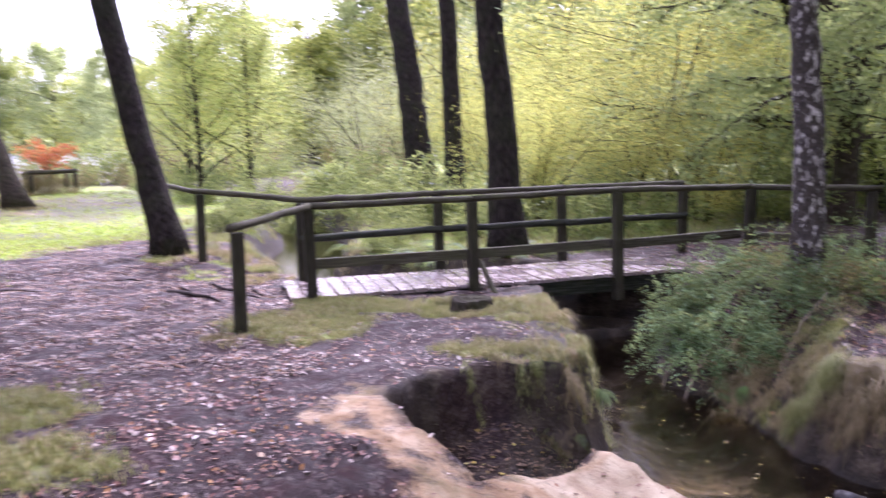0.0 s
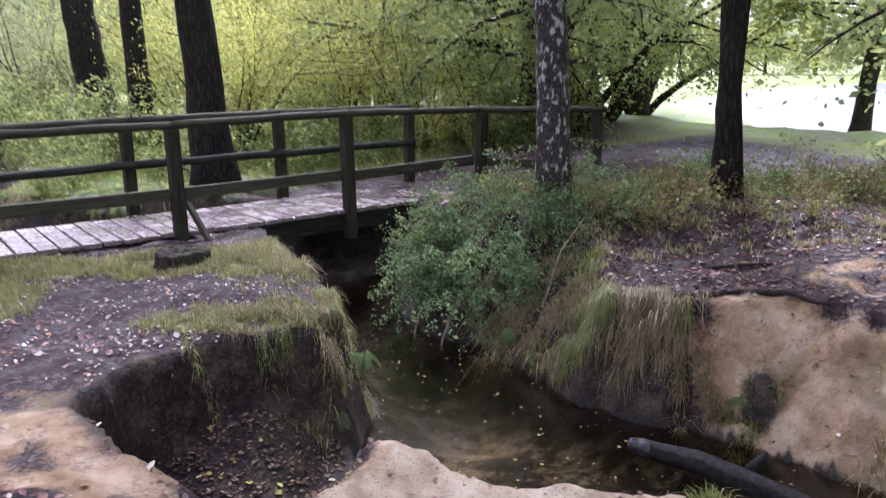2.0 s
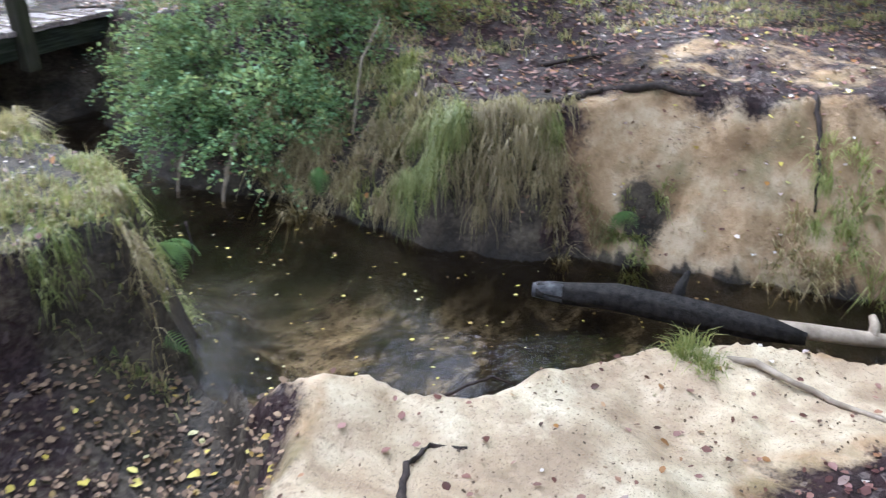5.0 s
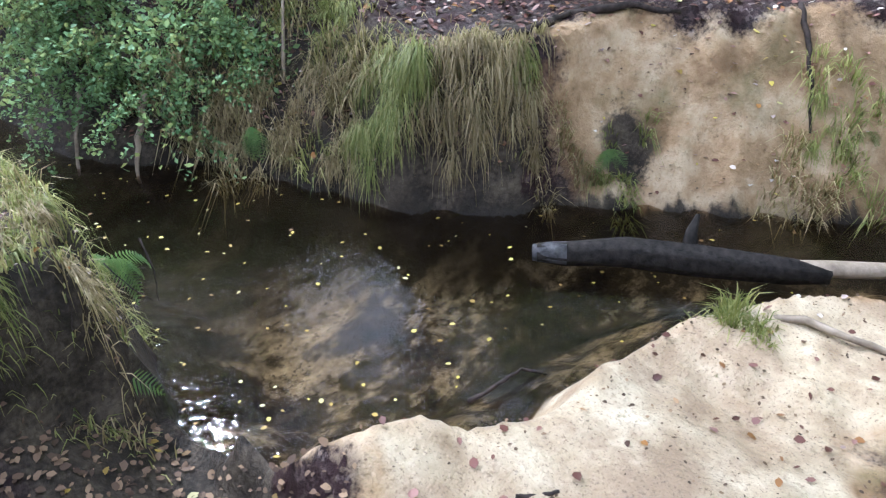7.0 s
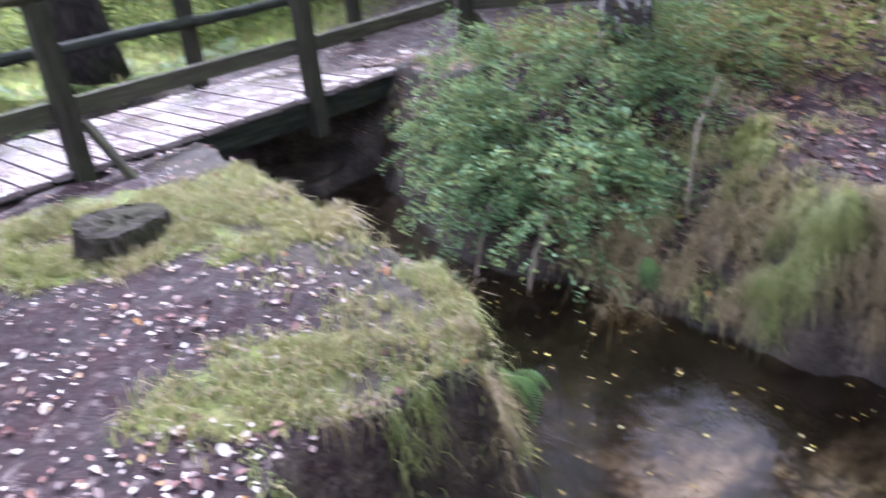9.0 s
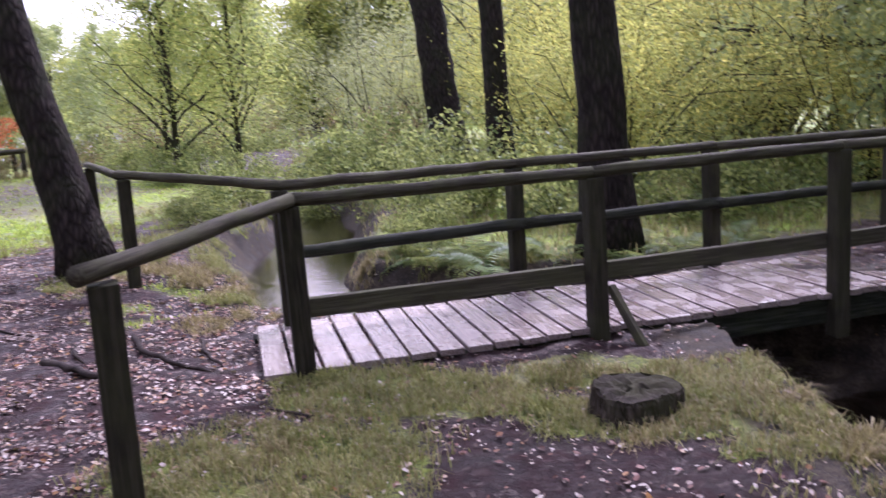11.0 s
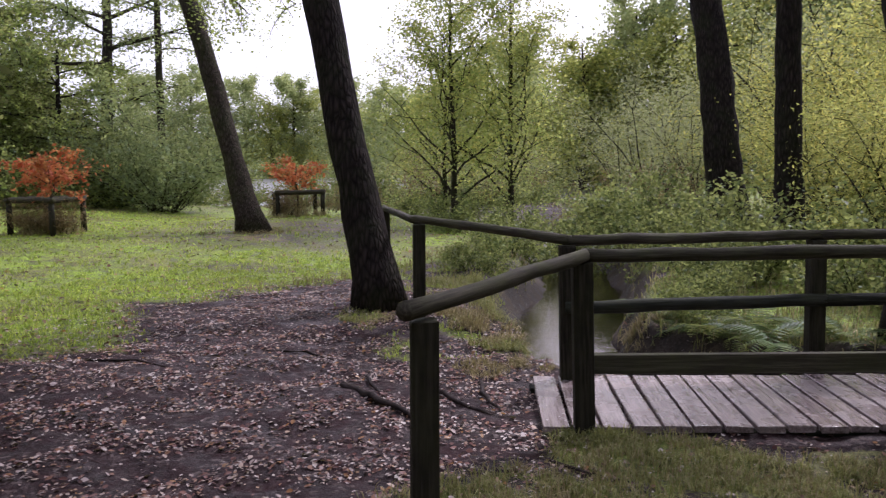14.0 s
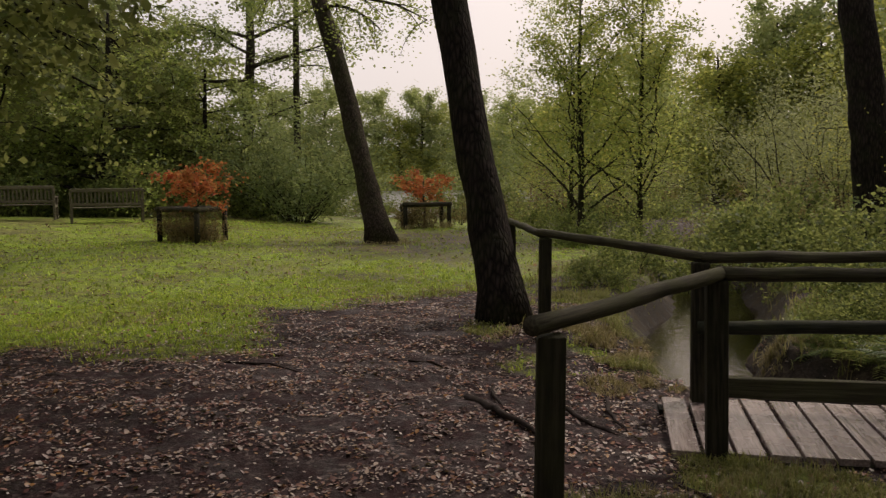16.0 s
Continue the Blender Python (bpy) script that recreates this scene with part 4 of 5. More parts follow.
# low growth on the bank beyond the bridge
low = plant("bank_shrub", "low green bramble and nettle growth on the bank", "shrub", "low bank growth", BARK_THIN, L_LOW, 34, stems=16, stem_len=1.25, stem_open=0.95, radii=[0.012], n_leaves=3600, leaf_size=0.085, aspect=0.6, sag=0.12, twigs=5, spread=0.45, leaf2=L_FERN, share2=0.4)
stand(low, -4.4, 22, 0, 1.2)
for x, y, a, s in ((-6.0, 21, 30, 0.9), (-3.2, 19.3, 60, 0.9), (-1.6, 16.6, 90, 0.9), (-0.2, 15.4, 130, 0.8), (1.6, 15.0, 190, 0.8), (2.8, 16.2, 220, 0.9), (-5.8, 25, 250, 1.1), (-7.6, 23, 290, 0.8), (-8.9, 22.4, 120, 0.7), (-6.9, 26.6, 10, 1.1), (0.3, 18.3, 310, 1.1),
                   (5.2, 17, 340, 1.1), (6.8, 18.5, 10, 1.2), (-2.8, 21.4, 45, 1.2), (-10.6, 25.6, 75, 0.8), (-12.4, 26.5, 105, 0.7), (2.0, 20.5, 75, 1.2), (8.6, 20.5, 75, 1.0)):
    again(low, x, y, a, s)
scrub = plant("dead_shrub", "rust-brown withered shrub by the stream", "shrub", "withered shrubs", BARK_THIN, L_DEAD, 35, stems=14, stem_len=1.5, stem_open=0.7, radii=[0.012], n_leaves=1500, leaf_size=0.08, sag=0.03, twigs=5, spread=0.4)
stand(scrub, -6.3, 28.5, 0, 1.2)
for x, y, a, s in ((-5.2, 30.5, 60, 1.1), (-8.4, 30, 120, 0.9), (-15.5, 27, 20, 0.6), (-18, 27.5, 90, 0.6), (-13.8, 27.6, 200, 0.6)):
    again(scrub, x, y, a, s)

for x, y, a, s in ((-2.0, 14.9, 100, 0.5), (-2.4, 17.6, 220, 0.7), (-6.3, 19.0, 300, 0.7), (-2.0, 14.0, 310, 0.42), (-4.3, 21.2, 80, 0.8), (-5.9, 16.6, 10, 0.5), (-5.2, 23.4, 140, 0.9)):
    again(low, x, y, a, s)

# spreading crack-willow trees to the right of the bridge
crooked = plant("willow_tree", "crooked spreading willow with dark limbs", "tree", "crooked willows", BARK, L_WILLOW, 41, stems=6, stem_len=6.0, stem_open=0.8, radii=[0.14], n_leaves=8500, leaf_size=0.13, aspect=0.35, sag=-0.01, twigs=8, spread=0.30, leaf2=L_GREEN, share2=0.5, bend=0.3)
stand(crooked, 10.0, 21.5, 0)
for x, y, a, s in ((8.2, 18.8, 120, 0.8), (13.2, 25.5, 200, 1.0), (12.0, 31, 20, 1.2), (7.0, 32, 80, 1.3)):
    again(crooked, x, y, a, s)
broad = plant("tree", "broad-leaved tree with a hanging dull green crown", "tree", "trees beyond the bridge", BARK_BROWN, L_BIRCH, 42, [(0, 0, 0), (0.1, 0, 2), (0.3, 0, 5), (0.3, 0, 9)], [0.2, 0.17, 0.13, 0.04], 22, 0.20, 3.6, 0.35, 20000, 0.09, 0.6, sag=0.09)
stand(broad, 6.4, 16.2, 0, 1.15)
again(broad, 7.0, 18.6, 140, 1.4)
# the next five, mostly out of view, are added to darken the stream's reflection
again(broad, 11.5, 8.6, 60, 1.3)
again(broad, 14.5, 4.5, 250, 1.4)
again(broad, 9.0, 2.0, 20, 1.3)
again(broad, 12.6, 11.4, 150, 1.4)
again(broad, 9.4, 5.6, 300, 1.2)

# added trees whose high crowns screen the sky from the water
tall = plant("willow_tree", "tall yellow-green willow beyond the footbridge", "tree", "tall willows", BARK_BROWN, L_WILLOW, 43, [(0, 0, 0), (0.2, 0, 3), (0.1, 0.2, 7), (0.3, 0.1, 13)], [0.26, 0.22, 0.15, 0.04], 34, 0.30, 5.0, 0.4, 44000, 0.15, 0.45, sag=0.08, twigs=6, leaf2=L_GREEN, share2=0.35)
stand(tall, 13.0, 25.0, 0)
for x, y, a, s in ((16.5, 19.5, 300, 0.9), (8.6, 31.0, 120, 1.1)):
    again(tall, x, y, a, s)

# the lawn's far edge: dark oaks, a round bush, scrub
oak = plant("oak_tree", "spreading dark oak with low crooked limbs", "tree", "oaks behind the benches", BARK, L_DARK, 51, [(0, 0, 0), (0.3, 0, 1.2), (0.7, 0.2, 3.2), (0.9, 0.2, 7)], [0.2, 0.17, 0.14, 0.05], 26, 0.10, 4.4, 0.35, 24000, 0.13, 0.6, sag=0.10, twigs=8, leaf2=L_GREEN, share2=0.45)
stand(oak, -26.5, 20.8, 0, 1.0)
for x, y, a, s in ((-29.5, 22.5, 70, 1.1), (-27.6, 25.2, 150, 0.9), (-24.6, 23.4, 10, 0.75), (-33, 19, 220, 1.3), (-35, 29, 20, 1.3), (-36, 13, 100, 1.4), (-31, 15.5, 200, 1.1)):
    again(oak, x, y, a, s)
bush = plant("round_bush", "rounded grey-green willow bush on the lawn", "shrub", "", BARK_THIN, leaf_material("bush_leaves", [(0.07, 0.12, 0.045), (0.13, 0.20, 0.08), (0.22, 0.29, 0.13)], 0.4), 52, stems=34, stem_len=2.7, stem_open=1.15, radii=[0.025], n_leaves=17000, leaf_size=0.11, aspect=0.38, sag=0.0, twigs=7, spread=0.5)
stand(bush, -20.4, 24.6, 0, 1.12)
again(bush, -23.2, 25.4, 90, 0.85)
again(bush, -26.6, 24.0, 180, 0.9)
thin = plant("tree", "thin bare-stemmed pale tree behind the bush", "tree", "", BARK_BROWN, L_GREEN, 53, [(0, 0, 0), (0, 0, 4), (0.1, 0, 9), (0, 0, 14)], [0.16, 0.14, 0.10, 0.03], 10, 0.45, 2.2, 0.2, 3200, 0.09, sag=0.12)
stand(thin, -23.4, 27.6, 0)

for x, y, a, s in ((-22.5, 21.8, 0, 1.2), (-24.5, 20.6, 40, 1.3), (-26.6, 18.6, 80, 1.4), (-28.4, 17.0, 120, 1.3), (-30.2, 15.5, 160, 1.4), (-25.4, 22.6, 200, 1.5), (-29, 20, 240, 1.7)):
    again(low, x, y, a, s)

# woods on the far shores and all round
far_a = plant("tree", "tall woodland tree on the far shore", "tree", "far woods", BARK_BROWN, L_FAR_HAZY, 61, [(0, 0, 0), (0, 0, 5), (0.3, 0, 11), (0, 0, 17)], [0.35, 0.3, 0.2, 0.05], 34, 0.10, 5.6, 0.6, 16000, 0.36, 0.7, sag=0.03, twigs=4, spread=0.85)
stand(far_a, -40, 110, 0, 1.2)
far_b = plant("tree", "weeping pale green tree on the far shore", "tree", "far woods", BARK_BROWN, L_WILLOW, 62, [(0, 0, 0), (0, 0, 4), (0.3, 0, 9), (0, 0, 14)], [0.35, 0.3, 0.2, 0.05], 34, 0.08, 5.6, 0.5, 16000, 0.38, 0.45, sag=0.2, twigs=4, spread=0.85)
stand(far_b, -22, 80, 0, 1.0)
rng = random.Random(7)
for az, dist, k, size in [(a, d, i % 2, s) for i, (a, d, s) in enumerate(
        [(61, 52, .8), (57, 60, .8), (66, 44, .8), (72, 48, 1), (53, 92, .8), (49, 150, .75), (46, 235, 1.45), (44.3, 240, 1.3), (42.6, 235, 1.5), (41, 238, 1.35), (39.3, 240, 1.6), (37.5, 235, 1.4), (36, 238, 1.6), (34.4, 240, 1.5), (32.5, 225, 1.6), (30.8, 210, 1.4), (29.5, 190, 1.4), (43.5, 58, .34),
         (28, 150, 1.0), (26, 130, 1.15), (24, 105, 1.0), (22, 95, .85), (20, 90, .75), (18, 86, .7), (16, 84, .75), (14.5, 92, 0.95), (12.5, 84, 0.95), (10, 78, 1.0), (8, 84, 1.35), (5, 72, 1.2), (2, 66, 1.1), (-2, 70, 1.2), (-6, 64, 1.1), (-10, 72, 1.2), (-15, 70, 1.1),
         (-20, 84, 1.0), (-24, 100, .8), (-28, 112, .75), (-31, 116, .8), (-34, 116, .7), (-37, 118, .75), (-40, 118, .7), (-43, 116, .75), (-46, 116, .8), (-50, 110, .9), (-55, 100, 1.0), (-62, 80, 1.2), (-75, 45, 1.3), (-95, 34, 1.2), (-120, 30, 1.2), (-150, 28, 1.2),
         (180, 26, 1.2), (150, 28, 1.2), (122, 32, 1.2), (98, 40, 1.3), (80, 46, 1.3)])]:
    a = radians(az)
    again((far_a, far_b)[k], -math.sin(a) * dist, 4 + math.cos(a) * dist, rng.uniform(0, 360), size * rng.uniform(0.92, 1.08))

for i in range(26):
    a, d = radians(19 + 1.15 * i + rng.uniform(-0.4, 0.4)), rng.uniform(33, 41)
    if 35.0 < math.degrees(a) < 39.0:
        continue
    again((low, scrub, low)[i % 3], -math.sin(a) * d, 4 + math.cos(a) * d, rng.uniform(0, 360), rng.uniform(0.8, 1.5))
for az, d, s in ((20.5, 43, 0.55), (27.5, 42, 0.5), (33.0, 44, 0.5), (41.5, 43, 0.6), (24, 44, 0.45)):
    a = radians(az)
    again(grey_willow, -math.sin(a) * d, 4 + math.cos(a) * d, az * 17, s)

again(broad, -24.5, 25.8, 60, 1.3)
again(broad, -28.4, 23.4, 200, 1.4)

# the oak whose low branches hang over the lawn from the side
hanging_oak = stand(plant("oak_tree", "old oak with low hanging branches of dark leaves", "tree", "old oaks over the path", BARK, L_DARK, 71, [(0, 0, 0), (0.1, 0, 2), (0.3, 0, 4.5), (0.2, 0, 9)], [0.36, 0.32, 0.26, 0.08], 16, 0.52, 5.2, 0.25, 15000, 0.13, 0.62, sag=0.05, twigs=8, spread=0.3), -11.2, 7.2, 40)

# first four: unseen oaks added to shade the foreground; the last hangs in view
for x, y, a, s in ((-4.8, 0.2, 80, 1.25), (2.6, -3.0, 150, 1.3), (-9.5, 1.5, 230, 1.2), (7.6, -1.0, 300, 1.1), (-14.6, 10.2, 20, 1.0)):
    again(hanging_oak, x, y, a, s)


# ---------------------------------------------------------------- pens with red maples, benches
def on_land(x, y, dz=0.0):
    return Vector((x, y, ground_z(x, y) + dz))


def build_pen(corners, high, label, seed):
    pen = thing("tree_guard", label, "fence", "log guards round the maples")
    for i, (x, y) in enumerate(corners):
        p = on_land(x, y)
        me = tube_mesh("post", [(0, 0, -0.25), (0, 0, high * 0.5), (0, 0, high)], [0.065, 0.06, 0.06], POST, 10, 0.04, seed + i)
        part("post", me, pen, pose(*p))
        x2, y2 = corners[(i + 1) % len(corners)]
        rail_between("log", on_land(x, y, high + 0.05), on_land(x2, y2, high + 0.05), 0.062, pen, seed + 10 + i, over=0.07)
    return pen


build_pen([(-15.46, 16.31), (-16.72, 16.25), (-17.0, 17.4), (-15.85, 17.44)], 0.70, "square log guard round a red maple", 300)
build_pen([(-14.15, 22.35), (-14.75, 23.0), (-14.0, 23.9), (-13.3, 23.25)], 0.62, "low log guard round a small red maple", 330)
maple = stand(plant("maple", "small bright red maple inside a log guard", "tree", "red maples", BARK_THIN, L_RED, 72, [(0, 0, 0), (0.05, 0, 0.6), (0, 0.05, 1.1), (0, 0, 1.6)], [0.035, 0.03, 0.02, 0.01], 20, 0.45, 1.15, 0.45, 1500, 0.095, 0.65, sag=0.06, twigs=5, spread=0.36, flare=1.1), -16.2, 16.85, 0, 1.0)
again(maple, -14.05, 23.1, 100, 0.88)


def build_bench(x, y, turn):
    b = thing("bench", "weathered slatted wooden garden bench on the lawn", "bench", "benches", pose(x, y, ground_z(x, y), 0, 0, turn))
    w = 1.85
    for sx in (-1, 1):
        part("leg", boxy("leg", 0.065, 0.065, 0.64, BENCH, 0.008), b, pose(sx * w / 2, 0.27, 0.32))
        part("leg", boxy("leg", 0.065, 0.065, 0.95, BENCH, 0.008), b, pose(sx * w / 2, -0.24, 0.475, 6))
        part("armrest", boxy("armrest", 0.08, 0.62, 0.045, BENCH, 0.01), b, pose(sx * w / 2, 0.03, 0.65))
        part("side_rail", boxy("side_rail", 0.05, 0.5, 0.07, BENCH, 0.008), b, pose(sx * w / 2, 0, 0.38))
    for k in range(6):
        part("seat_slat", boxy("seat_slat", w, 0.07, 0.025, BENCH, 0.006), b, pose(0, -0.2 + k * 0.085, 0.43))
    back = part("backrest", boxy("backrest", w, 0.05, 0.09, BENCH, 0.01), b, pose(0, -0.29, 0.92, 6))
    part("lower_rail", boxy("lower_rail", w, 0.045, 0.07, BENCH, 0.01), b, pose(0, -0.24, 0.52, 6))
    slat = boxy("back_slat", 0.05, 0.022, 0.36, BENCH, 0.005)
    for k in range(17):
        part("back_slat", slat, back, pose(-w / 2 + w * (k + 1) / 18, 0.003, -0.21))
    return b


build_bench(-21.3, 17.9, 58)
build_bench(-23.35, 16.5, 52)
build_bench(-26.0, 14.6, 50)


# ---------------------------------------------------------------- stump, roots, log and sticks
def along_ground(pts, dz):
    return [on_land(x, y, dz + (p[0] if p else 0)) for x, y, *p in pts]


def build_stump():
    st = thing("tree_stump", "low sawn tree stump in the grass", "stump", "", pose(-0.05, 8.64, ground_z(-0.05, 8.64)) @ Matrix.Diagonal((0.88, 0.88, 1, 1)))
    v, f, n = [], [], 28
    rng = random.Random(9)
    lobes = [1 + 0.10 * math.sin(3 * k / n * 2 * math.pi + 1) + rng.uniform(-0.05, 0.05) for k in range(n)]
    for z, r in ((-0.15, 0.31), (0.02, 0.28), (0.08, 0.262), (0.13, 0.258), (0.15, 0.245)):
        for k in range(n):
            a = 2 * math.pi * k / n
            v.append((r * lobes[k] * math.cos(a), r * lobes[k] * math.sin(a), z + rng.uniform(-0.006, 0.006)))
    for j in range(4):
        for k in range(n):
            a, b = j * n + k, j * n + (k + 1) % n
            f.append((a, b, b + n, a + n))
    part("bark", mesh_of("bark", v, f, BARK_BROWN, False), st, label="rough dark bark")
    tv, tf = [], []
    for q in range(6):
        for k in range(n):
            p, sc = v[-n + k], 1 - q / 6
            tv.append((p[0] * sc, p[1] * sc, 0.150 + rng.uniform(-0.012, 0.012) - 0.02 * (k % 9 == 0)))
    for q in range(5):
        for k in range(n):
            a, b = q * n + k, q * n + (k + 1) % n
            tf.append((a, b, b + n, a + n))
    tf.append(tuple(5 * n + k for k in range(n)))
    part("cut_face", mesh_of("cut_face", tv, tf, STUMP), st, label="greyed rough sawn top")


build_stump()


def stick(name, label, pts, r, mat, seed, category="root", group="", n=8):
    pts = [Vector(p) for p in pts]
    o = pts[0]
    fine = []
    rng = random.Random(seed)
    for i in range(len(pts) - 1):
        for k in range(4):
            fine.append(pts[i].lerp(pts[i + 1], k / 4) - o + Vector((rng.uniform(-1, 1), rng.uniform(-1, 1), rng.uniform(-0.5, 0.5))) * r * 0.5)
    fine.append(pts[-1] - o)
    m = len(fine)
    ob = new(name, tube_mesh(name, fine, [r * (1 - 0.55 * i / (m - 1)) * rng.uniform(0.85, 1.15) for i in range(m)], mat, n, 0.08, seed))
    ob.location = o
    return tagged(ob, label, category, group)


for i, (pts, r) in enumerate((
        ([(-3.9, 9.55), (-3.55, 9.35, 0.03), (-3.2, 9.15, 0.02), (-2.9, 9.0, -0.03)], 0.045),
        ([(-3.6, 10.2), (-3.3, 9.75, 0.03), (-2.95, 9.55, 0.02), (-2.6, 9.5, -0.03)], 0.035),
        ([(-3.9, 9.9), (-3.7, 9.6, 0.02), (-3.5, 9.45, 0.0)], 0.025),
        ([(-3.1, 10.3), (-2.95, 9.95, 0.03), (-2.7, 9.7, 0.0)], 0.03),
        ([(-5.2, 10.3), (-4.8, 10.35, 0.02), (-4.4, 10.2, 0.0)], 0.022),
        ([(-6.4, 9.3), (-5.9, 9.45, 0.015), (-5.5, 9.4, 0.0)], 0.02),
        ([(-2.1, 8.9), (-1.8, 8.7, 0.01), (-1.5, 8.65, 0.0)], 0.015))):
    stick("tree_root", "dark bare tree root on the leaf-strewn path", along_ground(pts, 0.0), r * 0.68, ROOT, 400 + i, "root", "roots on the path")

log = thing("fallen_log", "black wet fallen log lying in the stream", "log", "", pose(2.88, 6.06, -0.84))
part("log_trunk", tube_mesh("log_trunk", [(0, 0, 0.02), (0.07, -0.12, 0.03), (0.25, -0.35, 0.03), (0.42, -0.66, 0.02), (0.62, -1.02, 0.01), (0.72, -1.2, 0.0)], [0.045, 0.056, 0.072, 0.078, 0.066, 0.045], LOG, 18, 0.15, 5), log)
part("pale_end", tube_mesh("pale_end", [(0.58, -0.95, 0.02), (0.74, -1.2, 0.025), (0.88, -1.42, 0.03), (1.0, -1.58, 0.03)], [0.036, 0.042, 0.037, 0.032], PALEWOOD, 12, 0.12, 6), log, label="bare pale wood")
part("bald_tip", tube_mesh("bald_tip", [(-0.012, 0.02, 0.02), (0.03, -0.05, 0.026), (0.075, -0.125, 0.03)], [0.040, 0.054, 0.0585], plain_material("grey_bald_wood", (0.012, 0.012, 0.014), (0.09, 0.085, 0.09), 18, 0.75), 18, 0.04, 9), log, label="bare grey tip")
part("branch_stub", tube_mesh("branch_stub", [(0.45, -0.6, 0.05), (0.52, -0.57, 0.10), (0.60, -0.56, 0.16)], [0.045, 0.03, 0.012], LOG, 9, 0.08, 7), log)
part("branch_stub", tube_mesh("branch_stub", [(0.9, -1.45, 0.04), (0.98, -1.42, 0.07), (1.03, -1.38, 0.085)], [0.03, 0.025, 0.018], PALEWOOD, 8, 0.08, 8), log)

for i, (label, pts, r, mat) in enumerate((
        ("pale bare branch lying on the sand bank", [on_land(2.78, 5.15, 0.02), on_land(2.95, 4.81, 0.02), on_land(2.98, 4.45, 0.015), on_land(2.93, 4.05, 0.0)], 0.022, PALEWOOD),
        ("dark root arching out of the sand", [on_land(1.0, 4.86, 0.0), on_land(1.08, 4.98, 0.006), on_land(1.2, 5.11, 0.008), on_land(1.33, 5.14, 0.006), on_land(1.44, 5.07, -0.004)], 0.017, ROOT),
        ("thin dark root hanging down the sandy bank", [on_land(4.74, 5.58, 0.02), on_land(4.62, 5.46, 0.03), on_land(4.50, 5.37, 0.02), on_land(4.38, 5.28, 0.01)], 0.018, ROOT),
        ("dark root along the bank's edge", [on_land(3.55, 6.75, 0.02), on_land(3.8, 6.68, 0.03), on_land(4.0, 6.62, 0.02)], 0.03, ROOT),
        ("dark root along the bank's edge", [on_land(4.02, 6.66, 0.0), on_land(4.2, 6.38, 0.03), on_land(4.38, 6.12, 0.0)], 0.03, ROOT),
        ("dark root along the bank's edge", [on_land(4.2, 7.35, 0.01), on_land(4.45, 7.25, 0.02), on_land(4.7, 7.15, 0.0)], 0.02, ROOT),
        ("bleached root reaching down into the stream", [(2.42, 8.6, -0.45), (2.33, 8.56, -0.6), (2.24, 8.53, -0.78), (2.2, 8.5, -0.95)], 0.022, PALEWOOD),
        ("bleached root reaching down into the stream", [(2.25, 9.0, -0.45), (2.14, 8.96, -0.62), (2.05, 8.9, -0.8), (2.02, 8.88, -0.95)], 0.018, PALEWOOD),
        ("thin curved twig in the shallow water", [(1.9, 5.75, -0.9), (2.0, 5.68, -0.84), (2.15, 5.66, -0.85), (2.25, 5.6, -0.92)], 0.010, ROOT),
        ("dead branch across the muddy bank", [on_land(3.0, 8.0, 0.05), on_land(3.25, 8.2, 0.16), on_land(3.5, 8.3, 0.2)], 0.012, PALEWOOD))):
    stick("bare_branch" if mat is PALEWOOD else "tree_root", label, pts, r, mat, 430 + i, "branch" if mat is PALEWOOD else "root", "roots and branches by the stream")


hang = random.Random(88)
for i in range(11):
    q = i / 10
    x, y = -0.3 + 1.5 * q, 6.02 + 0.68 * min(1, q * 2.1) - 0.02 * hang.random()
    z = -0.10 - 0.08 * hang.random()
    w = hang.uniform(-0.10, 0.10)
    stick("hanging_root", "thin root hanging from the undercut turf", [(x, y + 0.02, z), (x + w * 0.4, y - 0.05, z - 0.10), (x + w, y - 0.07, z - hang.uniform(0.12, 0.28))], hang.uniform(0.003, 0.007), ROOT, 700 + i, "root", "roots under the turf", 5)

# ---------------------------------------------------------------- brambles and ferns
bramble = plant("bramble_bush", "dense green bramble hanging over the stream bank", "shrub", "brambles on the bank", BARK_THIN, L_BRAMBLE, 81, stems=24, stem_len=1.45, stem_open=1.6, radii=[0.007], n_leaves=4400, leaf_size=0.072, aspect=0.58, sag=0.24, twigs=7, spread=0.17, bend=0.3)
stand(bramble, 2.8, 8.95, 0, 0.62)
for x, y, a, s in ((3.1, 8.55, 100, 0.42), (3.5, 8.95, 330, 0.45), (4.4, 9.9, 120, 0.5), (6.4, 9.9, 10, 0.55), (7.4, 9.2, 70, 0.5), (2.75, 9.4, 60, 0.5), (2.75, 9.9, 200, 0.42), (3.3, 9.3, 260, 0.5), (2.62, 8.72, 20, 0.46), (4.0, 9.0, 170, 0.4), (4.9, 9.6, 210, 0.5), (5.6, 9.3, 30, 0.45), (3.3, 10.4, 75, 0.42), (2.5, 9.2, 240, 0.45)):
    again(bramble, x, y, a, s)
bracken = plant("bracken", "brown withering bracken and bramble on the bank", "shrub", "withered undergrowth", BARK_THIN, L_DEAD, 82, stems=12, stem_len=0.6, stem_open=1.1, radii=[0.006], n_leaves=700, leaf_size=0.06, aspect=0.5, sag=0.15, twigs=4, spread=0.5, leaf2=L_LOW, share2=0.4)
stand(bracken, 4.5, 8.6, 0)
for k in range(40):
    x, y = rng.uniform(3.1, 8.6), rng.uniform(7.4, 10.8)
    if x - y > -4.2 and y < 8.0:
        continue
    again(bracken, x, y, rng.uniform(0, 360), rng.uniform(0.45, 0.85))


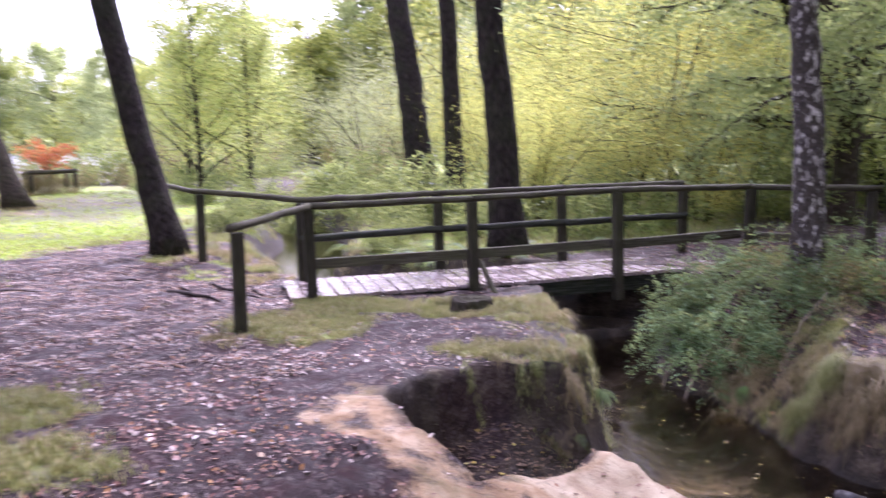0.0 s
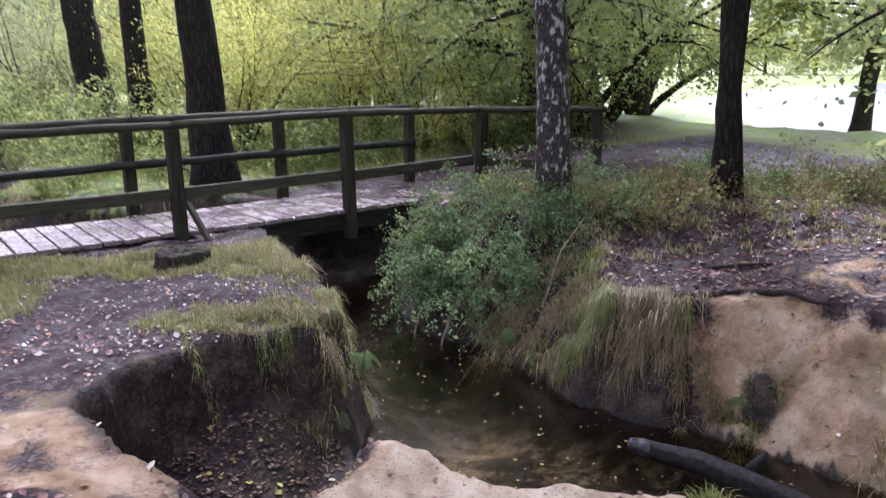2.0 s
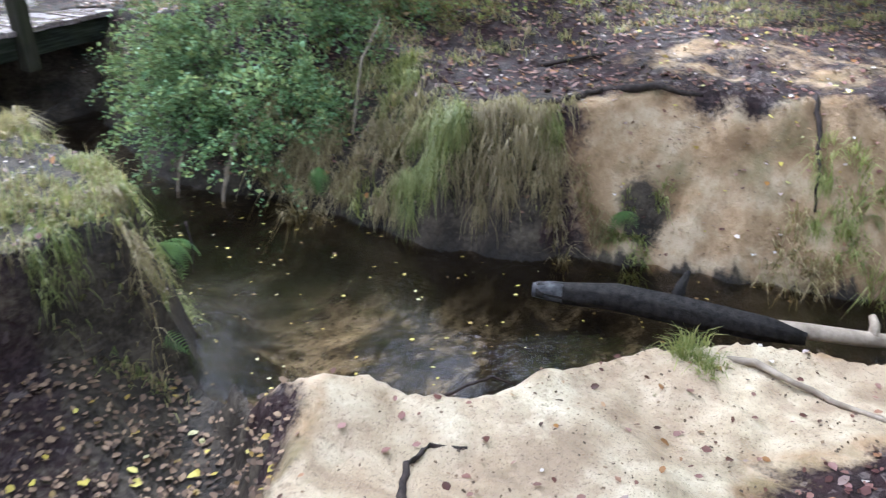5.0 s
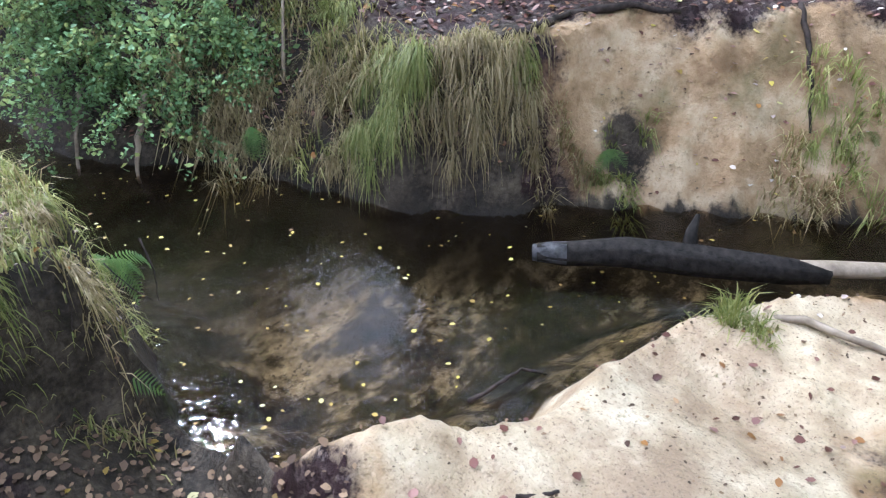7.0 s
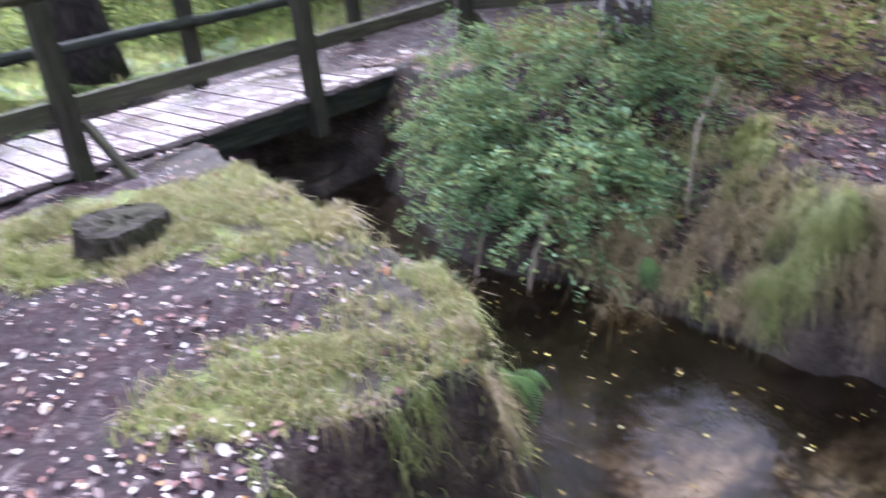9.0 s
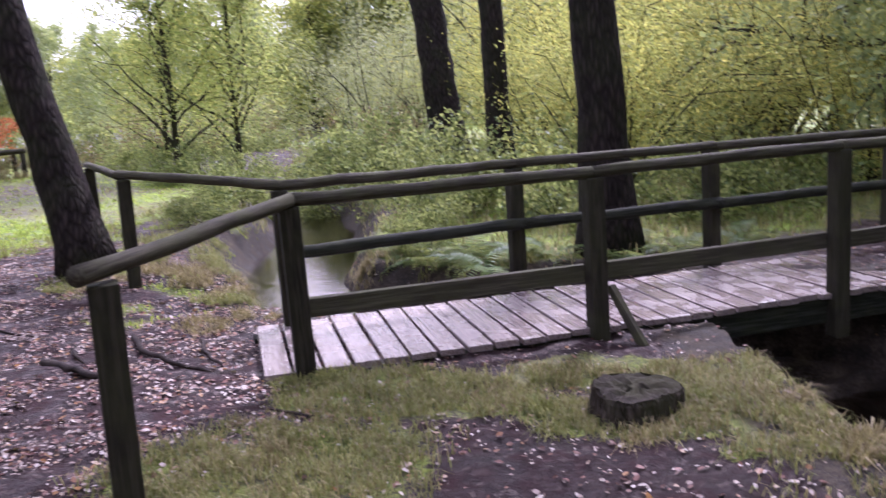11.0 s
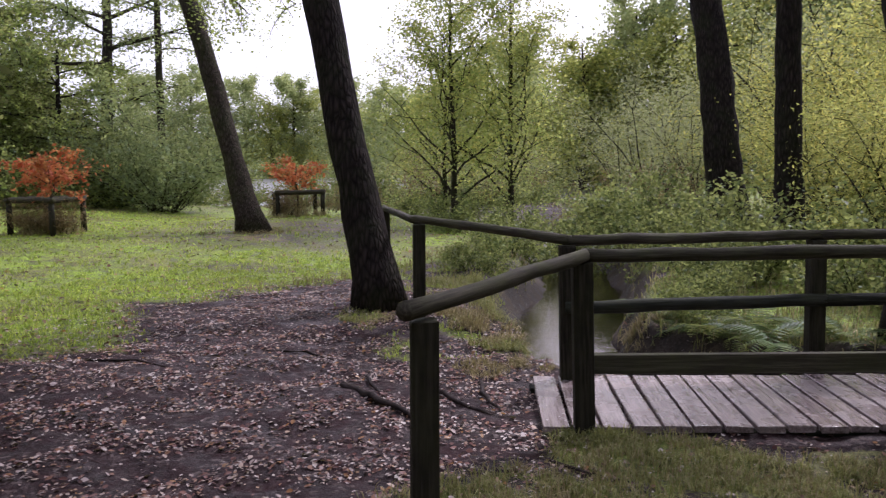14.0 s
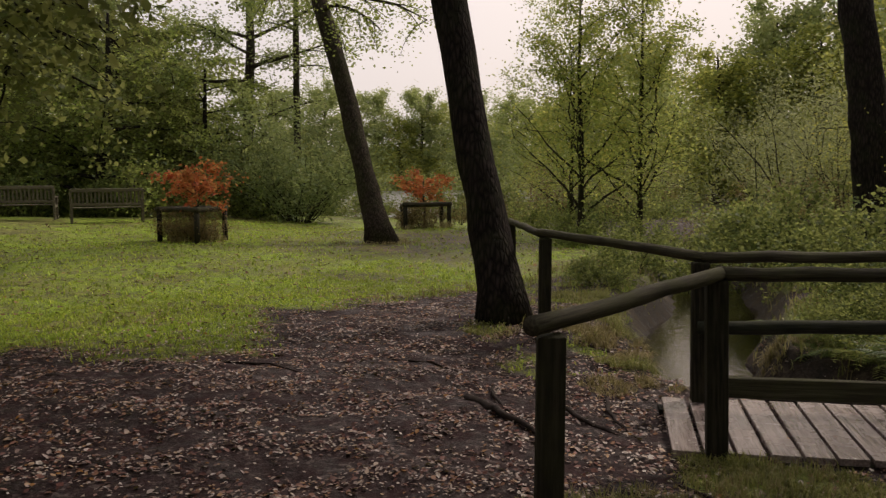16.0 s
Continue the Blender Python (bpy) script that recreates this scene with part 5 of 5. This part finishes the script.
for x, y in ((-16.7, 16.6), (-15.7, 16.55), (-16.25, 16.5), (-14.3, 22.6), (-14.05, 22.75), (-16.5, 16.55), (-16.0, 16.6), (-15.75, 16.9), (-16.3, 17.1), (-14.2, 22.8), (-13.8, 23.2)):
    again(scrub, x, y, 90 * x, 0.46)


def frond_mesh(length, seed):
    rng = random.Random(seed)
    v, f, n = [], [], 15
    for i in range(n + 1):
        t = i / n
        x, z = length * t * (1 - 0.15 * t), length * (0.55 * t - 0.75 * t * t)
        half = length * 0.24 * math.sin(math.pi * min(1, t * 0.86 + 0.12)) ** 0.8
        wd = length / n * 0.24
        for side in (-1, 1):
            b = len(v)
            tip = (x + half * 0.45, side * half, z - half * 0.25 + rng.uniform(-0.01, 0.01))
            v += [(x - wd, 0, z), (x + wd, 0, z), (tip[0] * 0.45 + x * 0.55 + wd * 1.1, side * half * 0.5, (z + tip[2]) / 2 + 0.004), tip, (tip[0] * 0.45 + x * 0.55 - wd * 1.1, side * half * 0.5, (z + tip[2]) / 2 + 0.004)]
            f.append(tuple(range(b, b + 5)))
    return mesh_of("frond", v, f, L_FERN)


FRONDS = [frond_mesh(s, 500 + i) for i, s in enumerate((0.42, 0.5, 0.58))]


def build_fern(x, y, z, size, n, seed, way=None, tilt=0.0):
    r = random.Random(seed)
    fern = thing("fern", "green fern with arching feathery fronds on the bank", "fern", "ferns", pose(x, y, z) @ Matrix.Diagonal((size, size, size, 1)))
    for i in range(n):
        a = (360 * i / n + r.uniform(-15, 15)) if way is None else way + r.uniform(-55, 55)
        part("frond", FRONDS[i % 3], fern, pose(0, 0, 0, r.uniform(-12, 12), r.uniform(-25, 5) + tilt, a))
    return fern


for i, (x, y, s) in enumerate(((-1.1, 13.1, 1.25), (-0.5, 13.2, 1.3), (0.2, 12.75, 1.2), (-1.8, 13.5, 1.2), (-0.8, 13.5, 1.1), (-1.4, 13.3, 1.0), (0.5, 13.2, 1.1), (0.9, 13.0, 1.2), (-0.1, 12.55, 1.1), (-2.2, 13.9, 1.1), (-1.4, 13.8, 1.3), (1.6, 13.4, 1.1), (-2.9, 15.0, 1.0))):
    build_fern(x, y, ground_z(x, y), s, 10, 520 + i)
build_fern(1.18, 7.25, -0.46, 0.38, 6, 540, -10, 35)
build_fern(1.18, 7.0, -0.34, 0.42, 6, 541, -30, 40)
build_fern(0.45, 6.62, -0.5, 0.5, 5, 542, -80, 35)
build_fern(0.92, 6.72, -0.62, 0.45, 4, 543, -80, 35)
build_fern(2.66, 7.92, -0.58, 0.45, 5, 544, 215, 40)
build_fern(3.75, 6.15, -0.62, 0.35, 5, 545, 230, 25)
build_fern(4.6, 5.1, -0.5, 0.4, 5, 546, 220, 25)


# ---------------------------------------------------------------- grass and fallen leaves
nr = np.random.default_rng(17)


def sown(n, x0, x1, y0, y1, keep):
    x, y = nr.uniform(x0, x1, n), nr.uniform(y0, y1, n)
    k = nr.random(n) < keep(x, y)
    return x[k], y[k]


def on_ground(x, y, dz=0.0):
    return np.stack([x, y, land(x, y) + dz], 1)


def dry_land(x, y):
    return (signed(LOWER, x, y) > 0.08) & (signed(UPPER, x, y) > 0.1)


def turf_keep(x, y):
    g, s, w = covers(x, y)
    clump = smooth01(0.62 + 0.8 * waves(x, y, 0.35, 31))
    return np.clip(g, 0, 1) ** 1.5 * clump * dry_land(x, y)


x, y = sown(240000, -3.6, 1.5, 3.6, 9.55, lambda a, b: turf_keep(a, b) * (b < 9.3 + 0.44 * (a + 2)))
tagged(new("grass", blade_mesh("grass", on_ground(x, y, -0.005), 0.085, L_GRASS, nr, 0.75, 0.003)), "short yellow-green grass", "grass", kind="stuff")
k = nr.random(len(x)) < np.where(x > -0.8, 0.6, 0.3)
tagged(new("dry_grass", blade_mesh("dry_grass", on_ground(x[k], y[k], -0.005), 0.10, L_DRY, nr, 0.7, 0.003)), "pale dry grass among the turf", "grass", kind="stuff")
x, y = sown(60000, -10.5, -3.2, 8.0, 17.0, lambda a, b: turf_keep(a, b))
tagged(new("lawn_grass", blade_mesh("lawn_grass", on_ground(x, y, -0.005), 0.065, L_LAWN, nr, 0.7, 0.006)), "short lawn grass scattered with leaves", "grass", kind="stuff")
x, y = sown(26000, -20, -8, 9, 24, lambda a, b: turf_keep(a, b))
tagged(new("lawn_grass", blade_mesh("lawn_grass", on_ground(x, y, -0.005), 0.07, L_LAWN, nr, 0.7, 0.012)), "short lawn grass scattered with leaves", "grass", kind="stuff")
# rough grass of the far bank and beyond the bridge
x, y = sown(80000, 2.4, 9.5, 6.3, 11.5, lambda a, b: dry_land(a, b) * smooth01(0.05 + 0.9 * waves(a, b, 0.5, 33)) * (signed(SANDS[1], a, b) > 0.15) * (signed(MUDDY_SANDS[1], a, b) > 0.05) * (1 - 0.9 * (np.hypot((a - 3.95) / 0.55, (b - 6.95) / 0.42) < 1)) * (1 - 0.85 * (np.hypot((a - 4.3) / 0.9, (b - 7.15) / 0.35) < 1)))
k = nr.random(len(x)) < 0.45
tagged(new("bank_grass", blade_mesh("bank_grass", on_ground(x[k], y[k], -0.01), 0.105, L_GRASS, nr, 0.9, 0.004)), "rough green grass on the stream bank", "grass", kind="stuff")
tagged(new("dry_grass", blade_mesh("dry_grass", on_ground(x[~k], y[~k], -0.01), 0.12, L_DRY, nr, 1.0, 0.0035)), "withered straw-coloured grass on the bank", "grass", kind="stuff")
x, y = sown(70000, -7.5, 9, 12.0, 24, lambda a, b: turf_keep(a, b))
k = nr.random(len(x)) < 0.7
tagged(new("meadow_grass", blade_mesh("meadow_grass", on_ground(x[k], y[k], -0.01), 0.17, L_GRASS, nr, 0.6, 0.007)), "long damp grass beyond the footbridge", "grass", kind="stuff")
tagged(new("dry_grass", blade_mesh("dry_grass", on_ground(x[~k], y[~k], -0.01), 0.20, L_DRY, nr, 0.6, 0.006)), "long pale dry grass beyond the footbridge", "grass", kind="stuff")


def drape_mesh(name, base, out, length, mat, g, width=0.0035):
    """Long blades that rise a little, bow outwards and hang down."""
    n = len(base)
    L = (0.66 * length * g.uniform(0.3, 1.35, n))[:, None]
    d = np.stack([out[0] + g.normal(0, 0.8, n), out[1] + g.normal(0, 0.8, n), 0 * L[:, 0]], 1)
    d /= np.linalg.norm(d, axis=1)[:, None] + 1e-9
    sd = np.stack([-d[:, 1], d[:, 0], 0 * d[:, 0]], 1) * width
    up = np.array([0, 0, 1.0])
    rise, reach = g.uniform(0.02, 0.36, n)[:, None], g.uniform(0.2, 0.75, n)[:, None]
    p1 = base + L * (d * reach * 0.45 + up * rise)
    p2 = base + L * (d * reach * 0.9 + up * (rise - 0.30))
    p3 = base + L * (d * reach + up * (rise - 0.80))
    v = np.stack([base - sd, base + sd, p1 + sd, p1 - sd, p2 + sd * 0.7, p2 - sd * 0.7, p3], 1).reshape(-1, 3)
    me = bpy.data.meshes.new(name)
    me.vertices.add(7 * n)
    me.vertices.foreach_set("co", v.ravel())
    idx = np.array([0, 1, 2, 3, 3, 2, 4, 5, 5, 4, 6])[None] + 7 * np.arange(n)[:, None]
    me.loops.add(11 * n)
    me.loops.foreach_set("vertex_index", idx.ravel())
    me.polygons.add(3 * n)
    me.polygons.foreach_set("loop_start", (np.array([0, 4, 8])[None] + 11 * np.arange(n)[:, None]).ravel())
    me.polygons.foreach_set("loop_total", np.tile([4, 4, 3], n))
    me.materials.append(mat)
    me.update(calc_edges=True)
    return me


def draped(x, y, r, length, n, out, dry, seed, dz=0.0):
    g = np.random.default_rng(seed)
    n = int(n * 1.1)
    hub = g.integers(0, 7, n)
    hx, hy = g.normal(0, r * 0.7, 7), g.normal(0, r * 0.7, 7)
    px, py = x + hx[hub] + g.normal(0, r * 0.16, n), y + hy[hub] + g.normal(0, r * 0.16, n)
    base = np.stack([px, py, land(px, py) + dz - 0.01], 1)
    ob = new("grass_tussock", drape_mesh("grass_tussock", base, out, length, L_DRY if dry else L_GRASS, g, 0.0021))
    return tagged(ob, "withered straw tussock draped over the bank" if dry else "yellow-green grass tussock draped over the bank", "grass", "tussocks by the stream", "stuff")


def tussock(x, y, r, high, n, flow, dry, seed, z=None):
    g = np.random.default_rng(seed)
    a, d = g.uniform(0, 2 * np.pi, n), r * np.sqrt(g.random(n))
    hub = g.integers(0, 9, n)
    hx, hy, hh = g.normal(0, r * 0.75, 9), g.normal(0, r * 0.75, 9), g.uniform(0.45, 1.25, 9)
    high = high * hh[hub]
    px, py = x + hx[hub] + 0.35 * d * np.cos(a), y + hy[hub] + 0.35 * d * np.sin(a)
    base = np.stack([px, py, (land(px, py) if z is None else np.full(n, z) - 0.3 * d) - 0.02], 1)
    fl = np.array([flow[0], flow[1], 0.0]) * g.uniform(0.0, 0.9, n)[:, None] + np.stack([np.cos(a), np.sin(a), 0 * a], 1) * g.uniform(0, 0.8, n)[:, None]
    ob = new("grass_tussock", blade_mesh("grass_tussock", base, high * 0.72, L_DRY if dry else L_GRASS, g, 0.55, 0.0038, fl))
    return tagged(ob, "straw-coloured grass tussock hanging over the bank" if dry else "green grass tussock hanging over the bank", "grass", "tussocks by the stream", "stuff")


for i, (x, y, r, h, n, fl, dry) in enumerate((
        (2.75, 8.45, 0.2, 0.2, 900, (-1.0, -0.5), True), (2.7, 8.75, 0.15, 0.2, 500, (-1.0, -0.4), True), (3.2, 8.5, 0.25, 0.2, 800, (-0.8, -0.4), False), (3.9, 8.8, 0.35, 0.2, 900, (-0.5, -0.4), True), (4.3, 9.5, 0.35, 0.22, 900, (-0.5, -0.4), True), (3.6, 9.9, 0.3, 0.2, 800, (-0.5, -0.4), True), (-3.2, 11.3, 0.22, 0.16, 900, (0.6, -0.2), False), (-3.4, 11.8, 0.25, 0.18, 900, (0.6, -0.1), True), (-3.7, 12.6, 0.3, 0.2, 1000, (0.7, 0), False), (-3.0, 10.9, 0.18, 0.14, 600, (0.6, -0.2), True), (-4.1, 13.6, 0.3, 0.22, 900, (0.7, 0), True),
        (3.05, 7.6, 0.2, 0.25, 700, (-0.9, -0.5), True), (2.9, 8.1, 0.25, 0.22, 700, (-0.9, -0.4), True), (3.3, 7.9, 0.25, 0.2, 700, (-0.5, -0.4), False),
        
        (0.98, 8.0, 0.18, 0.18, 900, (0.8, 0.1), True), (0.85, 8.6, 0.2, 0.16, 900, (0.8, 0.2), True),
        (0.7, 9.1, 0.2, 0.16, 700, (0.6, 0.3), False), (0.25, 8.75, 0.22, 0.14, 900, (0.1, -0.3), False), (-0.3, 8.6, 0.2, 0.15, 900, (-0.2, -0.3), False), (-0.05, 8.4, 0.2, 0.12, 600, (0.0, -0.5), True), (-2.05, 7.6, 0.3, 0.16, 1300, (0, -0.2), True),
        (-1.9, 9.2, 0.2, 0.14, 700, (0, -0.3), False), (-1.2, 9.2, 0.25, 0.13, 800, (0, -0.3), False), (2.75, 5.0, 0.13, 0.17, 350, (-0.4, 0.2), False), (4.55, 5.0, 0.2, 0.2, 600, (-0.6, -0.4), False), (3.72, 6.08, 0.12, 0.15, 400, (-0.7, -0.6), False), (4.22, 5.25, 0.16, 0.16, 450, (-0.6, -0.5), True), (3.5, 6.32, 0.12, 0.16, 400, (-0.7, -0.6), True),
        (-1.55, 9.05, 0.14, 0.13, 500, (0, -0.5), False), (-0.95, 9.1, 0.16, 0.13, 500, (0, -0.5), True), (-0.55, 9.2, 0.12, 0.14, 400, (0.1, -0.5), False), (-2.0, 9.25, 0.12, 0.16, 500, (0, -0.4), False), (-1.9, 8.6, 0.2, 0.1, 600, (0, -0.4), True), (-1.5, 8.2, 0.22, 0.11, 700, (0.2, -0.4), False), (-5.0, 11.7, 0.35, 0.14, 900, (0, -0.3), False), (-4.6, 12.1, 0.35, 0.2, 1000, (0.2, -0.3), True), (-3.9, 12.2, 0.4, 0.25, 1200, (0.5, -0.3), True), (-4.3, 13.2, 0.4, 0.3, 1200, (0.6, 0), False), (-12.2, 18.6, 0.7, 0.2, 900, (0, -0.2), True), (-5.6, 14.6, 0.5, 0.3, 1000, (0.5, 0), False), (-2.6, 13.9, 0.22, 0.2, 700, (-0.6, -0.3), True), (-5.2, 15.2, 0.3, 0.22, 800, (0.5, 0), False), (-3.3, 10.6, 0.2, 0.15, 500, (0.5, -0.2), True))):
    tussock(x, y, r, h, n, fl, dry, 600 + i)
for i, (x, y, r, ln, n, out, dry) in enumerate((
        (3.10, 7.30, 0.14, 0.34, 800, (-0.9, -0.6), False), (3.22, 7.12, 0.13, 0.36, 900, (-0.9, -0.8), False), (3.32, 6.98, 0.12, 0.36, 600, (-0.8, -0.9), True), (3.44, 6.84, 0.12, 0.36, 500, (-0.7, -1.0), True),
        (3.02, 7.12, 0.10, 0.36, 400, (-0.9, -0.6), False), (3.14, 6.94, 0.10, 0.36, 250, (-0.9, -0.7), True), (3.26, 6.78, 0.10, 0.36, 500, (-0.8, -0.8), True), (3.38, 6.62, 0.09, 0.34, 500, (-0.7, -0.9), True), (3.46, 6.50, 0.07, 0.26, 300, (-0.7, -0.9), True), (2.90, 7.45, 0.12, 0.3, 350, (-1.0, -0.5), True), (2.80, 7.85, 0.12, 0.3, 350, (-1.0, -0.4), True), (2.70, 8.2, 0.12, 0.3, 300, (-1.0, -0.4), True), (3.54, 6.72, 0.10, 0.34, 500, (-0.7, -1.0), True), (3.50, 6.62, 0.08, 0.26, 250, (-0.7, -1.0), False), (3.02, 7.75, 0.18, 0.30, 400, (-1.0, -0.4), True), (2.92, 8.15, 0.18, 0.32, 400, (-1.0, -0.3), True), (3.35, 7.75, 0.20, 0.26, 350, (-0.8, -0.5), False),
        (1.02, 7.45, 0.12, 0.20, 500, (0.9, -0.1), False), (1.05, 7.10, 0.12, 0.22, 500, (0.8, -0.4), False), (1.00, 6.85, 0.12, 0.24, 500, (0.4, -0.9), True), (0.72, 6.74, 0.12, 0.20, 450, (0.0, -1.0), False), (0.42, 6.68, 0.11, 0.18, 350, (-0.1, -1.0), True),
        (0.12, 6.55, 0.09, 0.14, 200, (-0.1, -1.0), False), (4.45, 5.25, 0.10, 0.22, 250, (-0.8, -0.6), False))):
    draped(x, y, r, ln, n, out, dry, 760 + i)
for cx, cy, s in ((-16.2, 16.9, 0.5), (-14.05, 23.1, 0.5)):
    tussock(cx, cy, s, 0.42, 900, (0, 0), True, 650 + int(-cx))


def litter(name, x, y, size, mat, label, z=None, tilt=0.25, seed=1):
    """Single fallen leaves, each a small folded blade."""
    g = np.random.default_rng(seed)
    n = len(x)
    c = on_ground(x, y, 0.010) if z is None else np.stack([x, y, np.full(n, z)], 1)
    a = g.uniform(0, 2 * np.pi, n)
    ax = np.stack([np.cos(a), np.sin(a), g.normal(0, tilt, n)], 1)
    sd = np.stack([-np.sin(a), np.cos(a), g.normal(0, tilt, n)], 1)
    s = (size * g.uniform(0.55, 1.35, n))[:, None]
    w = s * g.uniform(0.25, 0.42, n)[:, None]
    lift = np.array([0, 0, 1.0]) * s * g.uniform(-0.02, 0.16, n)[:, None]
    v = np.stack([c - ax * s * 0.5, c - ax * s * 0.15 + sd * w + lift, c + ax * s * 0.25 + sd * w * 0.8 + lift, c + ax * s * 0.55, c + ax * s * 0.25 - sd * w * 0.8 + lift, c - ax * s * 0.15 - sd * w + lift], 1).reshape(-1, 3)
    me = bpy.data.meshes.new(name)
    me.vertices.add(6 * n)
    me.vertices.foreach_set("co", v.ravel())
    idx = np.array([0, 1, 2, 3, 0, 3, 4, 5])[None] + 6 * np.arange(n)[:, None]
    me.loops.add(8 * n)
    me.loops.foreach_set("vertex_index", idx.ravel())
    me.polygons.add(2 * n)
    me.polygons.foreach_set("loop_start", np.arange(0, 8 * n, 4))
    me.polygons.foreach_set("loop_total", np.full(2 * n, 4))
    me.materials.append(mat)
    me.update(calc_edges=True)
    return tagged(new(name, me), label, "leaves", kind="stuff")


def path_keep(x, y):
    g, s, w = covers(x, y)
    return np.where((x > -1.1) & (y > 5.6), 0.28, 1.0) * (signed(ALCOVE, x, y) > 0.02) * (1 - 0.75 * np.clip(g, 0, 1)) * (1 - np.clip(1.5 * s, 0, 0.97)) * dry_land(x, y) * smooth01(0.6 + 0.7 * waves(x, y, 0.8, 41))


x, y = sown(105000, -9.5, 3.2, -1.5, 15, path_keep)
litter("fallen_leaves", x, y, 0.034, L_LITTER, "brown autumn leaves strewn over the path", seed=2)
x, y = sown(42000, -8.5, 0.8, 6.0, 13, path_keep)
litter("leaf_fragments", x, y, 0.022, L_PALE, "pale leaf fragments trodden into the path", seed=22)
x, y = sown(27000, -9.5, 3.2, -1.5, 15, lambda a, b: path_keep(a, b) * np.where(a > -1.2, 0.5, 1.0))
litter("fallen_leaves", x, y, 0.036, L_PALE, "pale and yellow leaves strewn over the path", seed=3)
x, y = sown(550, -0.6, 1.2, 6.2, 9.4, lambda a, b: dry_land(a, b) * (signed(ALCOVE, a, b) > 0.05) * 0.7)
litter("fallen_leaves", x, y, 0.025, L_PALE, "pale leaves trodden into the mud", seed=4)
x, y = sown(22000, 2.3, 10, 5.5, 12, lambda a, b: dry_land(a, b) * 0.6 * (covers(a, b)[1] < 0.3))
litter("fallen_leaves", x, y, 0.04, L_LITTER, "brown leaves on the stream bank", seed=5)
x, y = sown(520, 2.8, 6.5, 4.6, 9, lambda a, b: dry_land(a, b) * 0.5)
litter("fallen_leaves", x, y, 0.036, L_YELLOWLEAF, "yellow leaves on the sandy bank", seed=61)
x, y = sown(600, 2.8, 6.5, 4.6, 9, lambda a, b: dry_land(a, b) * 0.5)
litter("fallen_leaves", x, y, 0.034, L_PALE, "pale leaves on the sandy bank", seed=6)
x, y = sown(2300, -0.4, 1.2, 5.0, 6.7, lambda a, b: (signed(ALCOVE, a, b) < -0.05) * dry_land(a, b))
litter("fallen_leaves", x, y, 0.03, L_WETLEAF, "wet brown leaves in the hollow", seed=7)
x, y = sown(110, -0.3, 1.2, 5.0, 6.6, lambda a, b: (signed(ALCOVE, a, b) < -0.05) * dry_land(a, b))
litter("fallen_leaves", x, y, 0.04, L_YELLOWLEAF, "yellow leaves in the hollow", seed=8)
x, y = sown(500, 0.2, 3.6, 2.8, 5.8, lambda a, b: dry_land(a, b) * 0.6)
litter("fallen_leaves", x, y, 0.03, L_LITTER, "brown leaves on the sand", seed=9)
x, y = sown(600, 3.6, 5.6, 4.6, 6.8, lambda a, b: dry_land(a, b) * 0.7)
litter("fallen_leaves", x, y, 0.034, L_LITTER, "brown leaves caught on the sandy bank", seed=62)
x, y = sown(9000, 0.2, 6.5, 2.8, 7.2, lambda a, b: dry_land(a, b) * smooth01(0.35 + 1.2 * waves(a, b, 0.5, 47)))
litter("leaf_fragments", x, y, 0.014, L_WETLEAF, "dark crumbs of leaf and bark on the sand", seed=29)
x, y = sown(420, 1.0, 4.4, 4.6, 9.4, lambda a, b: 1.0 * (signed(LOWER, a, b) < -0.03))
litter("floating_leaves", x, y, 0.022, L_YELLOWLEAF, "small yellow leaves floating on the stream", -0.896, 0.03, 10)
x, y = sown(7000, -22, -6, 8.5, 24, lambda a, b: 0.8 * (covers(a, b)[0] > 0.5))
litter("fallen_leaves", x, y, 0.06, L_LITTER, "autumn leaves scattered on the lawn", seed=11)
x, y = sown(1200, -2.3, 3.6, 9.2, 13, lambda a, b: 0.0 * a + 0.07 * (np.abs((b - 9.4 - 0.442 * (a + 2.02)) * 0.9145 - 0.6) < 0.55))
litter("fallen_leaves", x, y, 0.035, L_LITTER, "few leaves lying on the planks", -0.012, 0.1, 12)
